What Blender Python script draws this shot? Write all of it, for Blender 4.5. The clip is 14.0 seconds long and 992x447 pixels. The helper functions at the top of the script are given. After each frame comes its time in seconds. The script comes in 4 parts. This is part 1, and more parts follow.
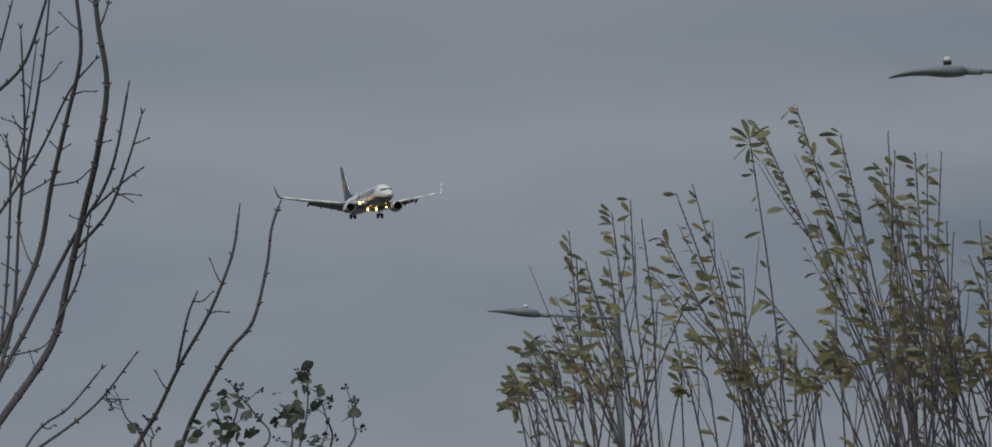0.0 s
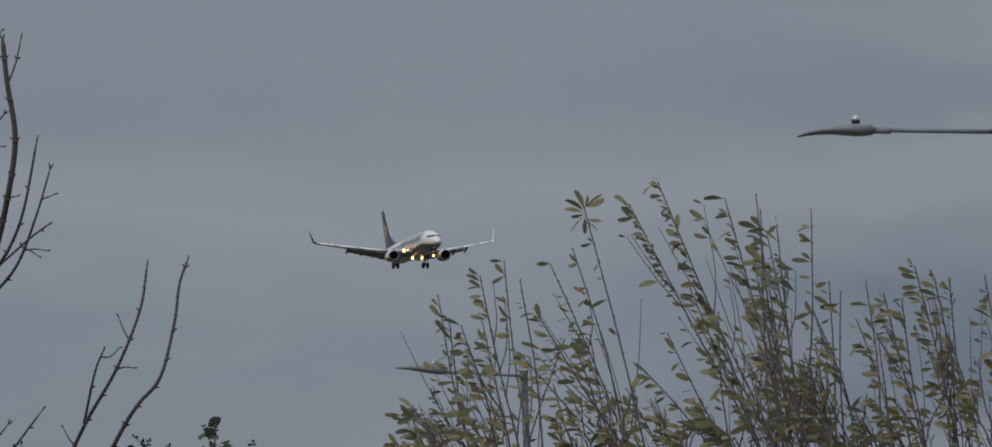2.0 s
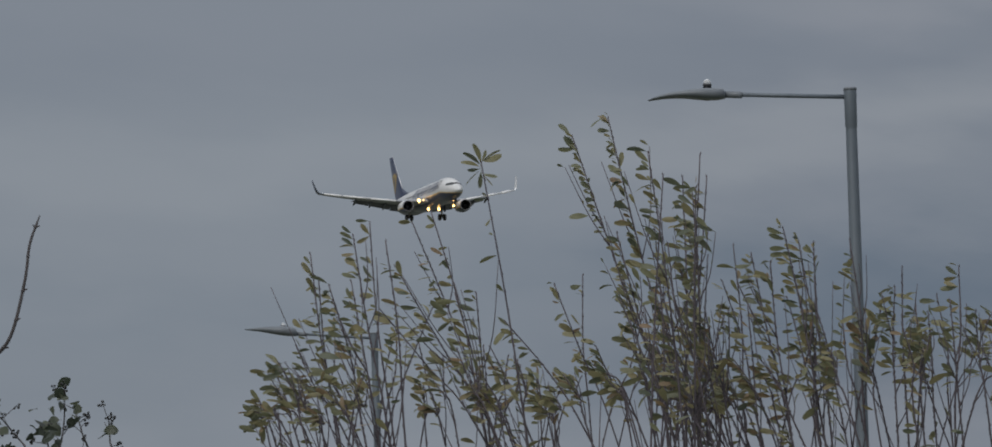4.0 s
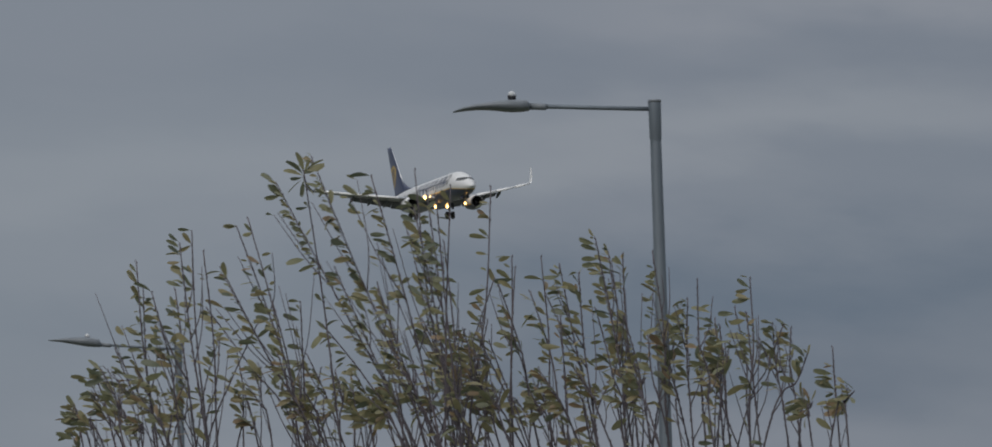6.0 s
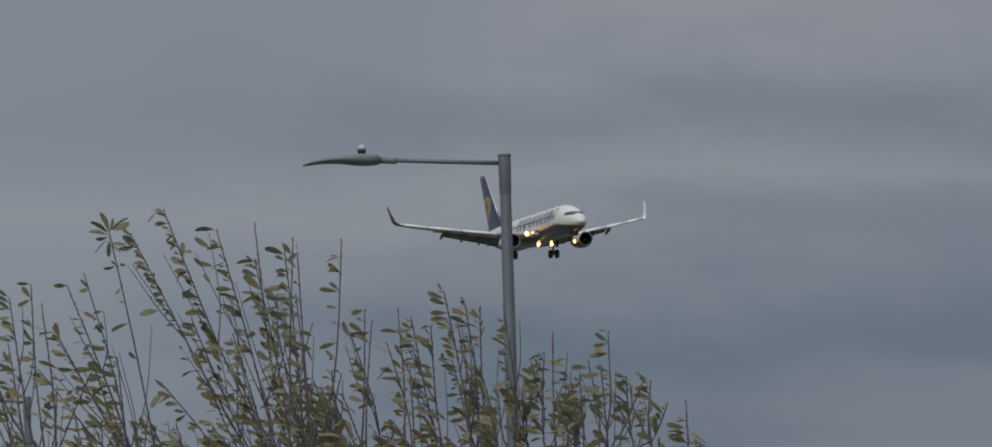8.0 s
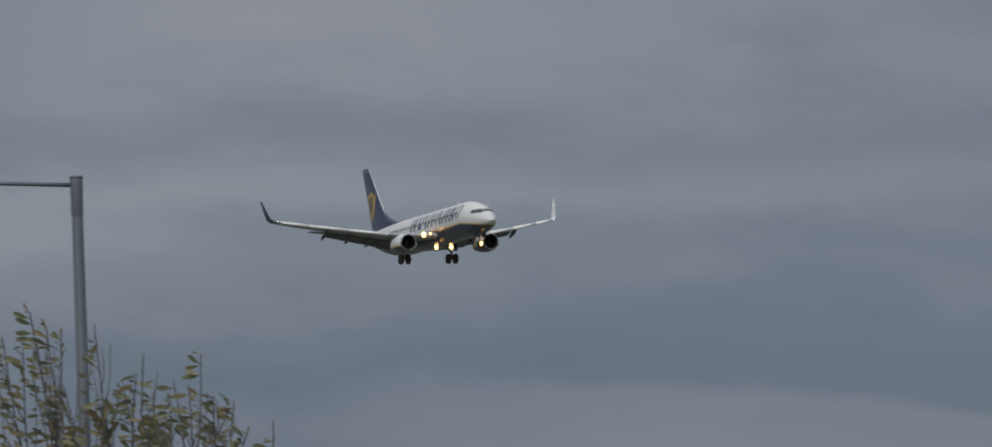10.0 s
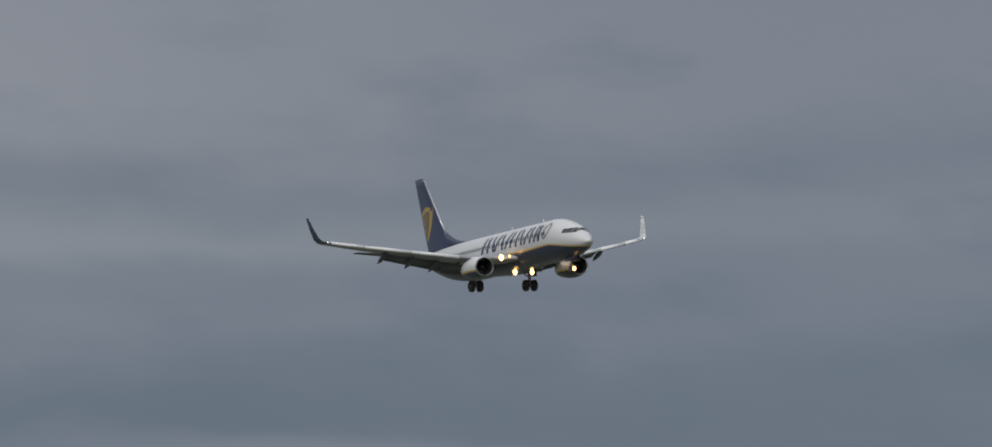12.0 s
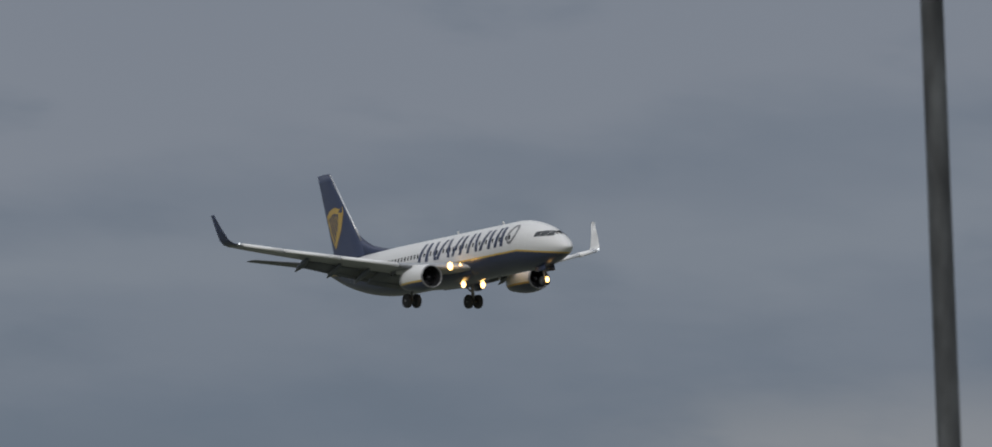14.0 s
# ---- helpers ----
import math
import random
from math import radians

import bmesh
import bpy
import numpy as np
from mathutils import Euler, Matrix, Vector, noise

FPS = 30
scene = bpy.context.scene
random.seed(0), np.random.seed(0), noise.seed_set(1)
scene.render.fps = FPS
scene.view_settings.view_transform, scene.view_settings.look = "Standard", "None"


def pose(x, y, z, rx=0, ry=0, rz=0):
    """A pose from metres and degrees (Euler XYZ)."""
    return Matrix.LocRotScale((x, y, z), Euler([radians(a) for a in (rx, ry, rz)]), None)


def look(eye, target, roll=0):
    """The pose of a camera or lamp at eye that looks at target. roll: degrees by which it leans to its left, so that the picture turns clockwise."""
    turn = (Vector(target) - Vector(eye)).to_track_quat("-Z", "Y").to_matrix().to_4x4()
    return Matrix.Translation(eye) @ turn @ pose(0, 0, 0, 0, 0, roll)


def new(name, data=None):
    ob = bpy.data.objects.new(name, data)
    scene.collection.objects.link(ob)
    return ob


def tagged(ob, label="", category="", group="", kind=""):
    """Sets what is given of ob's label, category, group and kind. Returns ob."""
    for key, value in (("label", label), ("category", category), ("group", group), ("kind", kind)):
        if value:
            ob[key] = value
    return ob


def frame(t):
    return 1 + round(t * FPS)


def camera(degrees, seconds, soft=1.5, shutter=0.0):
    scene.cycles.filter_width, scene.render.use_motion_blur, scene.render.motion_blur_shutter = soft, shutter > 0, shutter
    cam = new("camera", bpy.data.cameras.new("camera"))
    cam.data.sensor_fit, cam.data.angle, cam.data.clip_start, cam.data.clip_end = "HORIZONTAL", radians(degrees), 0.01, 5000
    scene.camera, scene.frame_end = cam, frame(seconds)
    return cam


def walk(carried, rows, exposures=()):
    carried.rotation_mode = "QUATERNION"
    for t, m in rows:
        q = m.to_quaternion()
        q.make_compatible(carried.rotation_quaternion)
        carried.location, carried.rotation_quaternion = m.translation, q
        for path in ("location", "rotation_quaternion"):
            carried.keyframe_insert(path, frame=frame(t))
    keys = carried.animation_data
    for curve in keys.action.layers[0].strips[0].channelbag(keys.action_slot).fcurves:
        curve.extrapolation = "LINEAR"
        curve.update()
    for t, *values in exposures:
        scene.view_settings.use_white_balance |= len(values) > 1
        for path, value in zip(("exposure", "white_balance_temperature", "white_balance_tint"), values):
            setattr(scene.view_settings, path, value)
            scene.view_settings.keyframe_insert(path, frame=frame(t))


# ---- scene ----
# A windy, overcast afternoon by an airport: a hand-held long lens pans after an airliner on final approach,
# past a bare tree, willow shrubs and street lamps.
EYE = Vector((0, 0, 1.65))


def aim(yaw, pitch, lean):
    """Camera pose from its bearing, its tilt and its lean, in degrees."""
    y, p = radians(yaw), radians(pitch)
    way = Vector((math.sin(y) * math.cos(p), math.cos(y) * math.cos(p), math.sin(p)))
    return look(EYE, EYE + way * 100, -lean)


cam = camera(7.476, 14.0, soft=1.65, shutter=0.25)
walk(cam, [
    (0, aim(-4.486, 3.291, 2.34)),
    (0.3, aim(-4.380, 3.358, 2.27)),
    (0.5, aim(-4.260, 3.297, 2.22)),
    (0.7, aim(-4.125, 3.355, 2.19)),
    (1, aim(-3.953, 3.416, 2.15)),
    (1.3, aim(-3.928, 3.519, 2.10)),
    (1.5, aim(-3.851, 3.583, 2.07)),
    (1.8, aim(-3.830, 3.645, 2.11)),
    (2, aim(-3.775, 3.694, 2.14)),
    (4.5, aim(-2.408, 3.317, 1.94)),
    (4.7, aim(-2.312, 3.309, 2.02)),
    (5, aim(-2.039, 3.293, 2.15)),
    (5.3, aim(-1.724, 3.351, 1.96)),
    (5.5, aim(-1.637, 3.357, 1.84)),
    (5.7, aim(-1.473, 3.383, 1.84)),
    (6, aim(-1.178, 3.410, 1.84)),
    (6.3, aim(-0.983, 3.521, 1.84)),
    (6.5, aim(-0.873, 3.595, 1.84)),
    (6.7, aim(-0.753, 3.610, 1.90)),
    (7, aim(-0.487, 3.648, 1.98)),
    (7.2, aim(-0.389, 3.679, 1.89)),
    (9.3, aim(1.595, 3.841, 1.96)),
    (9.5, aim(2.078, 3.847, 1.97)),
    (9.7, aim(2.564, 3.877, 2.02)),
    (10, aim(3.209, 3.835, 2.11)),
    (10.3, aim(3.879, 3.852, 2.07)),
    (10.5, aim(4.172, 3.865, 2.05)),
    (10.7, aim(4.471, 3.882, 2.04)),
    (11, aim(4.875, 3.916, 2.04)),
    (11.3, aim(5.138, 3.913, 1.99)),
    (11.5, aim(5.323, 4.103, 1.96)),
    (11.7, aim(5.580, 4.095, 2.00)),
    (12, aim(5.890, 4.124, 2.07)),
    (12.3, aim(6.406, 4.107, 2.08)),
    (12.5, aim(6.647, 4.097, 2.09)),
    (12.7, aim(6.988, 4.103, 2.03)),
    (13, aim(7.553, 4.187, 1.93)),
    (13.2, aim(8.204, 4.228, 1.98)),
    (13.3, aim(8.636, 4.245, 2.00)),
    (13.5, aim(9.505, 4.249, 2.05)),
    (13.7, aim(9.957, 4.286, 2.03)),
    (13.8, aim(10.164, 4.292, 2.02)),
    (14, aim(10.784, 4.295, 2.01)),
])

# ---- world and sun ----
SUN_HEIGHT, SUN_BEARING = radians(38), radians(205)
world = bpy.data.worlds.new("overcast_sky")
scene.world = world
world.use_nodes = True
wt = world.node_tree
wt.nodes.clear()


def wnode(kind, **values):
    n = wt.nodes.new(kind)
    for k, v in values.items():
        n.inputs[k].default_value = v
    return n


def wmath(op, a, b=0.0, c=0.0):
    n = wt.nodes.new("ShaderNodeMath")
    n.operation = op
    for i, v in enumerate((a, b, c)):
        if isinstance(v, (int, float)):
            n.inputs[i].default_value = v
        else:
            wt.links.new(v, n.inputs[i])
    return n.outputs[0]


def wmix(fac, a, b):
    n = wt.nodes.new("ShaderNodeMix")
    n.data_type = "RGBA"
    for i, v in ((0, fac), (6, a), (7, b)):
        if isinstance(v, (int, float)):
            n.inputs[i].default_value = v
        elif isinstance(v, tuple):
            n.inputs[i].default_value = (*v, 1)
        else:
            wt.links.new(v, n.inputs[i])
    return n.outputs[2]


out = wt.nodes.new("ShaderNodeOutputWorld")
coord = wt.nodes.new("ShaderNodeTexCoord")
sep = wt.nodes.new("ShaderNodeSeparateXYZ")
wt.links.new(coord.outputs["Generated"], sep.inputs[0])
DX, DY, DZ = sep.outputs


def cloud_noise(sx, sz, detail, seed, tilt=0.0):
    """Layered cloud: noise over the sky's direction, drawn out along the horizon."""
    m = wt.nodes.new("ShaderNodeCombineXYZ")
    wt.links.new(wmath("MULTIPLY", DX, sx), m.inputs[0])
    wt.links.new(wmath("MULTIPLY_ADD", DY, sx, seed), m.inputs[1])
    wt.links.new(wmath("MULTIPLY", wmath("MULTIPLY_ADD", DX, tilt, DZ), sz), m.inputs[2])
    n = wt.nodes.new("ShaderNodeTexNoise")
    n.inputs["Scale"].default_value = 1.0
    n.inputs["Detail"].default_value = detail
    n.inputs["Roughness"].default_value = 0.5
    wt.links.new(m.outputs[0], n.inputs["Vector"])
    return n.outputs["Fac"]


def stretch(v, lo, hi):
    n = wt.nodes.new("ShaderNodeMapRange")
    n.interpolation_type = "SMOOTHSTEP"
    wt.links.new(v, n.inputs[0])
    n.inputs[1].default_value, n.inputs[2].default_value = lo, hi
    return n.outputs[0]


broad = cloud_noise(5.0, 16.0, 2.0, 3.7, 0.10)
streak = cloud_noise(20.0, 62.0, 5.0, 9.1, 0.10)
fine = stretch(cloud_noise(42.0, 105.0, 6.0, 5.3, 0.1), 0.28, 0.72)
# layers of stratus: their heights waver with the broad and the drawn-out noise
layer = wmath("MULTIPLY_ADD", wmath("SUBTRACT", broad, 0.5), 0.022, wmath("MULTIPLY_ADD", DX, -0.025, DZ))
layer = wmath("MULTIPLY_ADD", wmath("SUBTRACT", streak, 0.5), 0.030, layer)
bands = wt.nodes.new("ShaderNodeValToRGB")
bands.color_ramp.interpolation = "EASE"
spread = wt.nodes.new("ShaderNodeMapRange")
wt.links.new(layer, spread.inputs[0])
spread.inputs[1].default_value, spread.inputs[2].default_value = 0.02, 0.13
wt.links.new(spread.outputs[0], bands.inputs[0])
while len(bands.color_ramp.elements) < 8:
    bands.color_ramp.elements.new(0.5)
for e, (at, col) in zip(bands.color_ramp.elements, ((0.06, (0.195, 0.220, 0.262)), (0.16, (0.138, 0.168, 0.214)), (0.27, (0.122, 0.156, 0.205)), (0.38, (0.186, 0.213, 0.257)), (0.455, (0.240, 0.264, 0.302)), (0.545, (0.180, 0.206, 0.250)), (0.64, (0.258, 0.274, 0.312)), (1.0, (0.240, 0.256, 0.298)))):
    e.position, e.color = at, (*col, 1)
cloud = wmix(wmath("MULTIPLY", fine, 0.26), bands.outputs[0], (0.25, 0.270, 0.308))
# thinner cloud to one side, heavier to the other
cloud = wmix(wmath("MULTIPLY", stretch(wmath("MULTIPLY", DX, -1.0), 0.0, 0.065), 0.56), cloud, (0.240, 0.270, 0.310))
# higher up on that side the cover is heavier again
heavy = wmath("MULTIPLY", stretch(wmath("MULTIPLY", DX, -1.0), -0.03, 0.02), stretch(DZ, 0.072, 0.082))
cloud = wmix(wmath("MULTIPLY", heavy, 0.55), cloud, (0.176, 0.204, 0.250))
cloud = wmix(wmath("MULTIPLY", stretch(DX, -0.01, 0.15), 0.52), cloud, (0.148, 0.178, 0.228))
# ragged darker scud drifting across the heavier side
scud = stretch(cloud_noise(24.0, 66.0, 6.0, 14.2, 0.08), 0.50, 0.70)
cloud = wmix(wmath("MULTIPLY", wmath("MULTIPLY", scud, stretch(DX, 0.02, 0.12)), 0.55), cloud, (0.132, 0.163, 0.210))
# a paler layer under a ragged sloping edge
edge = wmath("MULTIPLY_ADD", wmath("SUBTRACT", streak, 0.5), 0.012, wmath("MULTIPLY_ADD", wmath("SUBTRACT", DX, 0.06), 0.09, DZ))
reach = wmath("MULTIPLY", stretch(DX, 0.025, 0.065), wmath("SUBTRACT", 1.0, stretch(DX, 0.14, 0.19)))
shelf = wmath("MULTIPLY", reach, wmath("MULTIPLY", stretch(edge, 0.0450, 0.0478), wmath("SUBTRACT", 1.0, stretch(edge, 0.050, 0.062))))
cloud = wmix(wmath("MULTIPLY", shelf, 0.55), cloud, (0.128, 0.160, 0.206))
under = wmath("MULTIPLY", reach, wmath("SUBTRACT", 1.0, stretch(edge, 0.0440, 0.0470)))
cloud = wmix(wmath("MULTIPLY", under, 0.55), cloud, (0.196, 0.222, 0.264))
# a thin, paler gap low down
gap = wmath("MULTIPLY", stretch(DX, 0.180, 0.225), wmath("SUBTRACT", 1.0, stretch(DZ, 0.042, 0.058)))
cloud = wmix(wmath("MULTIPLY", wmath("MULTIPLY", gap, stretch(streak, 0.35, 0.6)), 0.6), cloud, (0.30, 0.305, 0.318))
# the cloud cover is brighter towards the zenith
zenith = stretch(DZ, 0.16, 0.95)
cloud = wmix(zenith, cloud, (0.80, 0.84, 0.90))
nishita = wt.nodes.new("ShaderNodeTexSky")
nishita.sky_type, nishita.sun_disc = "NISHITA", False
nishita.sun_elevation, nishita.sun_rotation = SUN_HEIGHT, SUN_BEARING
clear, cover, both = wnode("ShaderNodeBackground", Strength=0.06), wnode("ShaderNodeBackground", Strength=1.0), wt.nodes.new("ShaderNodeMixShader")
wt.links.new(nishita.outputs[0], clear.inputs[0])
wt.links.new(cloud, cover.inputs[0])
both.inputs[0].default_value = 0.97
wt.links.new(clear.outputs[0], both.inputs[1])
wt.links.new(cover.outputs[0], both.inputs[2])
wt.links.new(both.outputs[0], out.inputs[0])

sun = new("sun", bpy.data.lights.new("sun", "SUN"))
sun.data.energy, sun.data.angle, sun.data.color = 1.2, radians(30), (1.0, 0.96, 0.9)
sun.matrix_world = look((0, 0, 0), Vector((-math.sin(SUN_BEARING) * math.cos(SUN_HEIGHT), -math.cos(SUN_BEARING) * math.cos(SUN_HEIGHT), -math.sin(SUN_HEIGHT))))


# ---- materials ----
class Mat:
    """A node material with a Principled surface, and short ways to wire it."""

    def __init__(self, name, rough=0.6, metal=0.0):
        self.m = bpy.data.materials.new(name)
        self.m.use_nodes = True
        self.t = self.m.node_tree
        self.b = self.t.nodes["Principled BSDF"]
        self.b.inputs["Roughness"].default_value, self.b.inputs["Metallic"].default_value = rough, metal

    def node(self, kind):
        return self.t.nodes.new(kind)

    def link(self, a, b):
        self.t.links.new(a, b)

    def noise(self, scale, detail=3.0, space="Object", squash=(1, 1, 1)):
        c, m, n = self.node("ShaderNodeTexCoord"), self.node("ShaderNodeMapping"), self.node("ShaderNodeTexNoise")
        m.inputs["Scale"].default_value = squash
        self.link(c.outputs[space], m.inputs[0])
        self.link(m.outputs[0], n.inputs["Vector"])
        n.inputs["Scale"].default_value, n.inputs["Detail"].default_value = scale, detail
        return n.outputs["Fac"]

    def ramp(self, v, *stops):
        r = self.node("ShaderNodeValToRGB")
        e = r.color_ramp.elements
        while len(e) < len(stops):
            e.new(0.5)
        for k, (at, col) in zip(e, stops):
            k.position, k.color = at, (*col, 1)
        self.link(v, r.inputs[0])
        return r.outputs[0]

    def mix(self, fac, a, b):
        n = self.node("ShaderNodeMix")
        n.data_type = "RGBA"
        for i, v in ((0, fac), (6, a), (7, b)):
            if isinstance(v, (int, float)):
                n.inputs[i].default_value = v
            elif isinstance(v, tuple):
                n.inputs[i].default_value = (*v, 1)
            else:
                self.link(v, n.inputs[i])
        return n.outputs[2]

    def math(self, op, a, b=0.0, c=0.0):
        n = self.node("ShaderNodeMath")
        n.operation = op
        for i, v in enumerate((a, b, c)):
            if isinstance(v, (int, float)):
                n.inputs[i].default_value = v
            else:
                self.link(v, n.inputs[i])
        return n.outputs[0]

    def color(self, v):
        if isinstance(v, tuple):
            self.b.inputs["Base Color"].default_value = (*v, 1)
        else:
            self.link(v, self.b.inputs["Base Color"])
        return self

    def bump(self, v, strength, distance):
        n = self.node("ShaderNodeBump")
        n.inputs["Strength"].default_value, n.inputs["Distance"].default_value = strength, distance
        self.link(v, n.inputs["Height"])
        self.link(n.outputs[0], self.b.inputs["Normal"])
        return self


def worn(name, dark, light, rough, metal=0.0, scale=3.0, bump=0.2, squash=(1, 1, 1), fine=14.0):
    """Paint, metal or bark with two scales of variation."""
    m = Mat(name, rough, metal)
    a, b = m.noise(scale, 3.0, squash=squash), m.noise(scale * fine, 4.0, squash=squash)
    base = m.ramp(a, (0.3, dark), (0.7, light))
    m.color(m.mix(m.math("MULTIPLY", b, 0.35), base, tuple(c * 0.6 for c in dark)))
    m.bump(b, bump, 0.004)
    return m.m


# navy is lightened to carry the haze between airliner and camera
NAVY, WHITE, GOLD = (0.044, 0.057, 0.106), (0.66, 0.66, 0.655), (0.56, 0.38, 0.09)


def livery():
    """White upper body, gold line and haze-lightened navy belly, with faint streaks of dirt."""
    m = Mat("airliner_livery", 0.28)
    c, s = m.node("ShaderNodeTexCoord"), m.node("ShaderNodeSeparateXYZ")
    m.link(c.outputs["Object"], s.inputs[0])
    aft = m.math("MAXIMUM", m.math("MULTIPLY_ADD", s.outputs[0], -0.085, -0.35), 0.0)
    fore = m.math("MAXIMUM", m.math("MULTIPLY_ADD", s.outputs[0], 0.16, -1.92), 0.0)
    level = m.math("SUBTRACT", m.math("SUBTRACT", s.outputs[2], aft), m.math("MULTIPLY", fore, -0.9))
    dirt = m.noise(0.7, 5.0, squash=(0.25, 1, 1))
    white = m.mix(m.math("MULTIPLY", dirt, 0.34), WHITE, (0.50, 0.50, 0.50))
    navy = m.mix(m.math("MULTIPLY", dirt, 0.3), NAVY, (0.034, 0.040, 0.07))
    low = m.mix(m.math("GREATER_THAN", level, -0.61), navy, GOLD)
    m.color(m.mix(m.math("GREATER_THAN", level, -0.48), low, white))
    m.bump(m.noise(1.2, 2.0), 0.05, 0.02)
    return m.m


def nacelle_paint():
    m = Mat("nacelle_paint", 0.3)
    c, s = m.node("ShaderNodeTexCoord"), m.node("ShaderNodeSeparateXYZ")
    m.link(c.outputs["Object"], s.inputs[0])
    dirt = m.noise(1.4, 4.0)
    white = m.mix(m.math("MULTIPLY", dirt, 0.2), WHITE, (0.45, 0.45, 0.45))
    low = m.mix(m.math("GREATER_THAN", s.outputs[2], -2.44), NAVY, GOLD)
    m.color(m.mix(m.math("GREATER_THAN", s.outputs[2], -2.30), low, white))
    return m.m


LIVERY = livery()
NACELLE = nacelle_paint()
# the same navy, with the haze lift in both its tones
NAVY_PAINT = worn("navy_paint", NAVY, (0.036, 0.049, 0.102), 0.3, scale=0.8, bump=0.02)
WHITE_PAINT = worn("white_paint", (0.66, 0.66, 0.65), (0.79, 0.79, 0.78), 0.3, scale=0.8, bump=0.02)
GOLD_PAINT = worn("gold_paint", (0.44, 0.29, 0.07), (0.52, 0.355, 0.09), 0.35, scale=1.0, bump=0.02)
SLAT = worn("slat_paint", (0.74, 0.74, 0.74), (0.82, 0.82, 0.82), 0.35, 0.0, scale=0.7, bump=0.02)
# wing grey is set darker to hold the shade on the undersides
WING_METAL = worn("wing_grey", (0.27, 0.285, 0.31), (0.36, 0.375, 0.40), 0.4, 0.1, scale=0.5, bump=0.03)
BARE_METAL = worn("bare_metal", (0.62, 0.62, 0.63), (0.75, 0.75, 0.76), 0.3, 0.8, scale=0.6, bump=0.03)
# flap grey too is deepened by the shade under the wing
FLAP_GREY = worn("flap_grey", (0.10, 0.112, 0.135), (0.15, 0.162, 0.185), 0.5, 0.1, scale=0.6, bump=0.04)
DARK_METAL = worn("dark_metal", (0.035, 0.036, 0.04), (0.07, 0.071, 0.078), 0.45, 0.6, scale=2.0, bump=0.1)
# rubber black is raised for the haze over the distant wheels
RUBBER = worn("tyre_rubber", (0.035, 0.036, 0.039), (0.06, 0.06, 0.063), 0.85, scale=5.0, bump=0.1)
STRUT = worn("strut_grey", (0.2, 0.2, 0.21), (0.34, 0.34, 0.35), 0.4, 0.4, scale=3.0, bump=0.05)
GALVANISED = worn("galvanised_steel", (0.125, 0.150, 0.178), (0.19, 0.22, 0.25), 0.55, 0.35, scale=5.0, bump=0.3, squash=(1, 1, 0.15))
WEATHERED = worn("weathered_steel", (0.028, 0.030, 0.032), (0.115, 0.122, 0.128), 0.75, 0.0, scale=7.0, bump=0.4, squash=(1, 1, 0.35), fine=5.0)
LAMP_GREY = worn("lamp_housing_grey", (0.13, 0.148, 0.168), (0.19, 0.21, 0.232), 0.5, 0.1, scale=6.0, bump=0.1)
BARK = worn("dark_bark", (0.052, 0.047, 0.050), (0.100, 0.090, 0.092), 0.85, scale=9.0, bump=0.6, squash=(1, 1, 0.3))
WILLOW_BARK = worn("willow_bark", (0.066, 0.056, 0.068), (0.130, 0.110, 0.120), 0.8, scale=12.0, bump=0.5, squash=(1, 1, 0.3))
BERRY = worn("dark_berry", (0.012, 0.013, 0.014), (0.03, 0.03, 0.028), 0.5, scale=40.0, bump=0.2)


def pane_glass():
    m = Mat("cockpit_glass", 0.06)
    m.color((0.015, 0.018, 0.022))
    m.b.inputs["Specular IOR Level"].default_value = 0.6
    return m.m


def clear_dome():
    m = Mat("photocell_dome", 0.12)
    m.color((0.62, 0.64, 0.66))
    m.b.inputs["Transmission Weight"].default_value = 0.25
    return m.m


def lit(name, col, power):
    m = Mat(name)
    m.color((0.1, 0.1, 0.1))
    m.b.inputs["Emission Color"].default_value = (*col, 1)
    m.b.inputs["Emission Strength"].default_value = power
    return m.m


def leaf_material(name, greens, per_object):
    """Autumn leaves, each of its own tint: olive green, yellowing or brown."""
    m = Mat(name, 0.5)
    if per_object:
        pick = m.node("ShaderNodeObjectInfo").outputs["Random"]
    else:
        pick = m.node("ShaderNodeNewGeometry").outputs["Random Per Island"]
    tint = m.ramp(pick, *greens)
    spots = m.noise(60.0, 3.0)
    col = m.mix(m.math("MULTIPLY", spots, 0.45), tint, (0.075, 0.082, 0.05))
    m.color(col)
    m.bump(spots, 0.3, 0.003)
    m.b.inputs["Subsurface Weight"].default_value = 0.0
    thin, add = m.node("ShaderNodeBsdfTranslucent"), m.node("ShaderNodeMixShader")
    m.link(col, thin.inputs["Color"])
    add.inputs[0].default_value = 0.36
    surface = m.t.nodes["Material Output"].inputs["Surface"]
    m.link(m.b.outputs[0], add.inputs[1])
    m.link(thin.outputs[0], add.inputs[2])
    m.link(add.outputs[0], surface)
    return m.m


AUTUMN = ((0.0, (0.115, 0.134, 0.092)), (0.42, (0.228, 0.230, 0.128)), (0.72, (0.290, 0.266, 0.140)), (0.94, (0.30, 0.255, 0.130)), (1.0, (0.31, 0.205, 0.125)))
LEAF = leaf_material("willow_leaf", AUTUMN, True)
LEAVES = leaf_material("willow_leaves", AUTUMN, False)
IVY = leaf_material("ivy_leaf", ((0.0, (0.036, 0.048, 0.038)), (0.6, (0.062, 0.080, 0.058)), (1.0, (0.14, 0.155, 0.105))), True)
GLASS, DOME = pane_glass(), clear_dome()
LANDING, STROBE = lit("landing_light_glow", (1.0, 0.56, 0.17), 7.0), lit("strobe_glow", (0.9, 0.95, 1.0), 1.6)


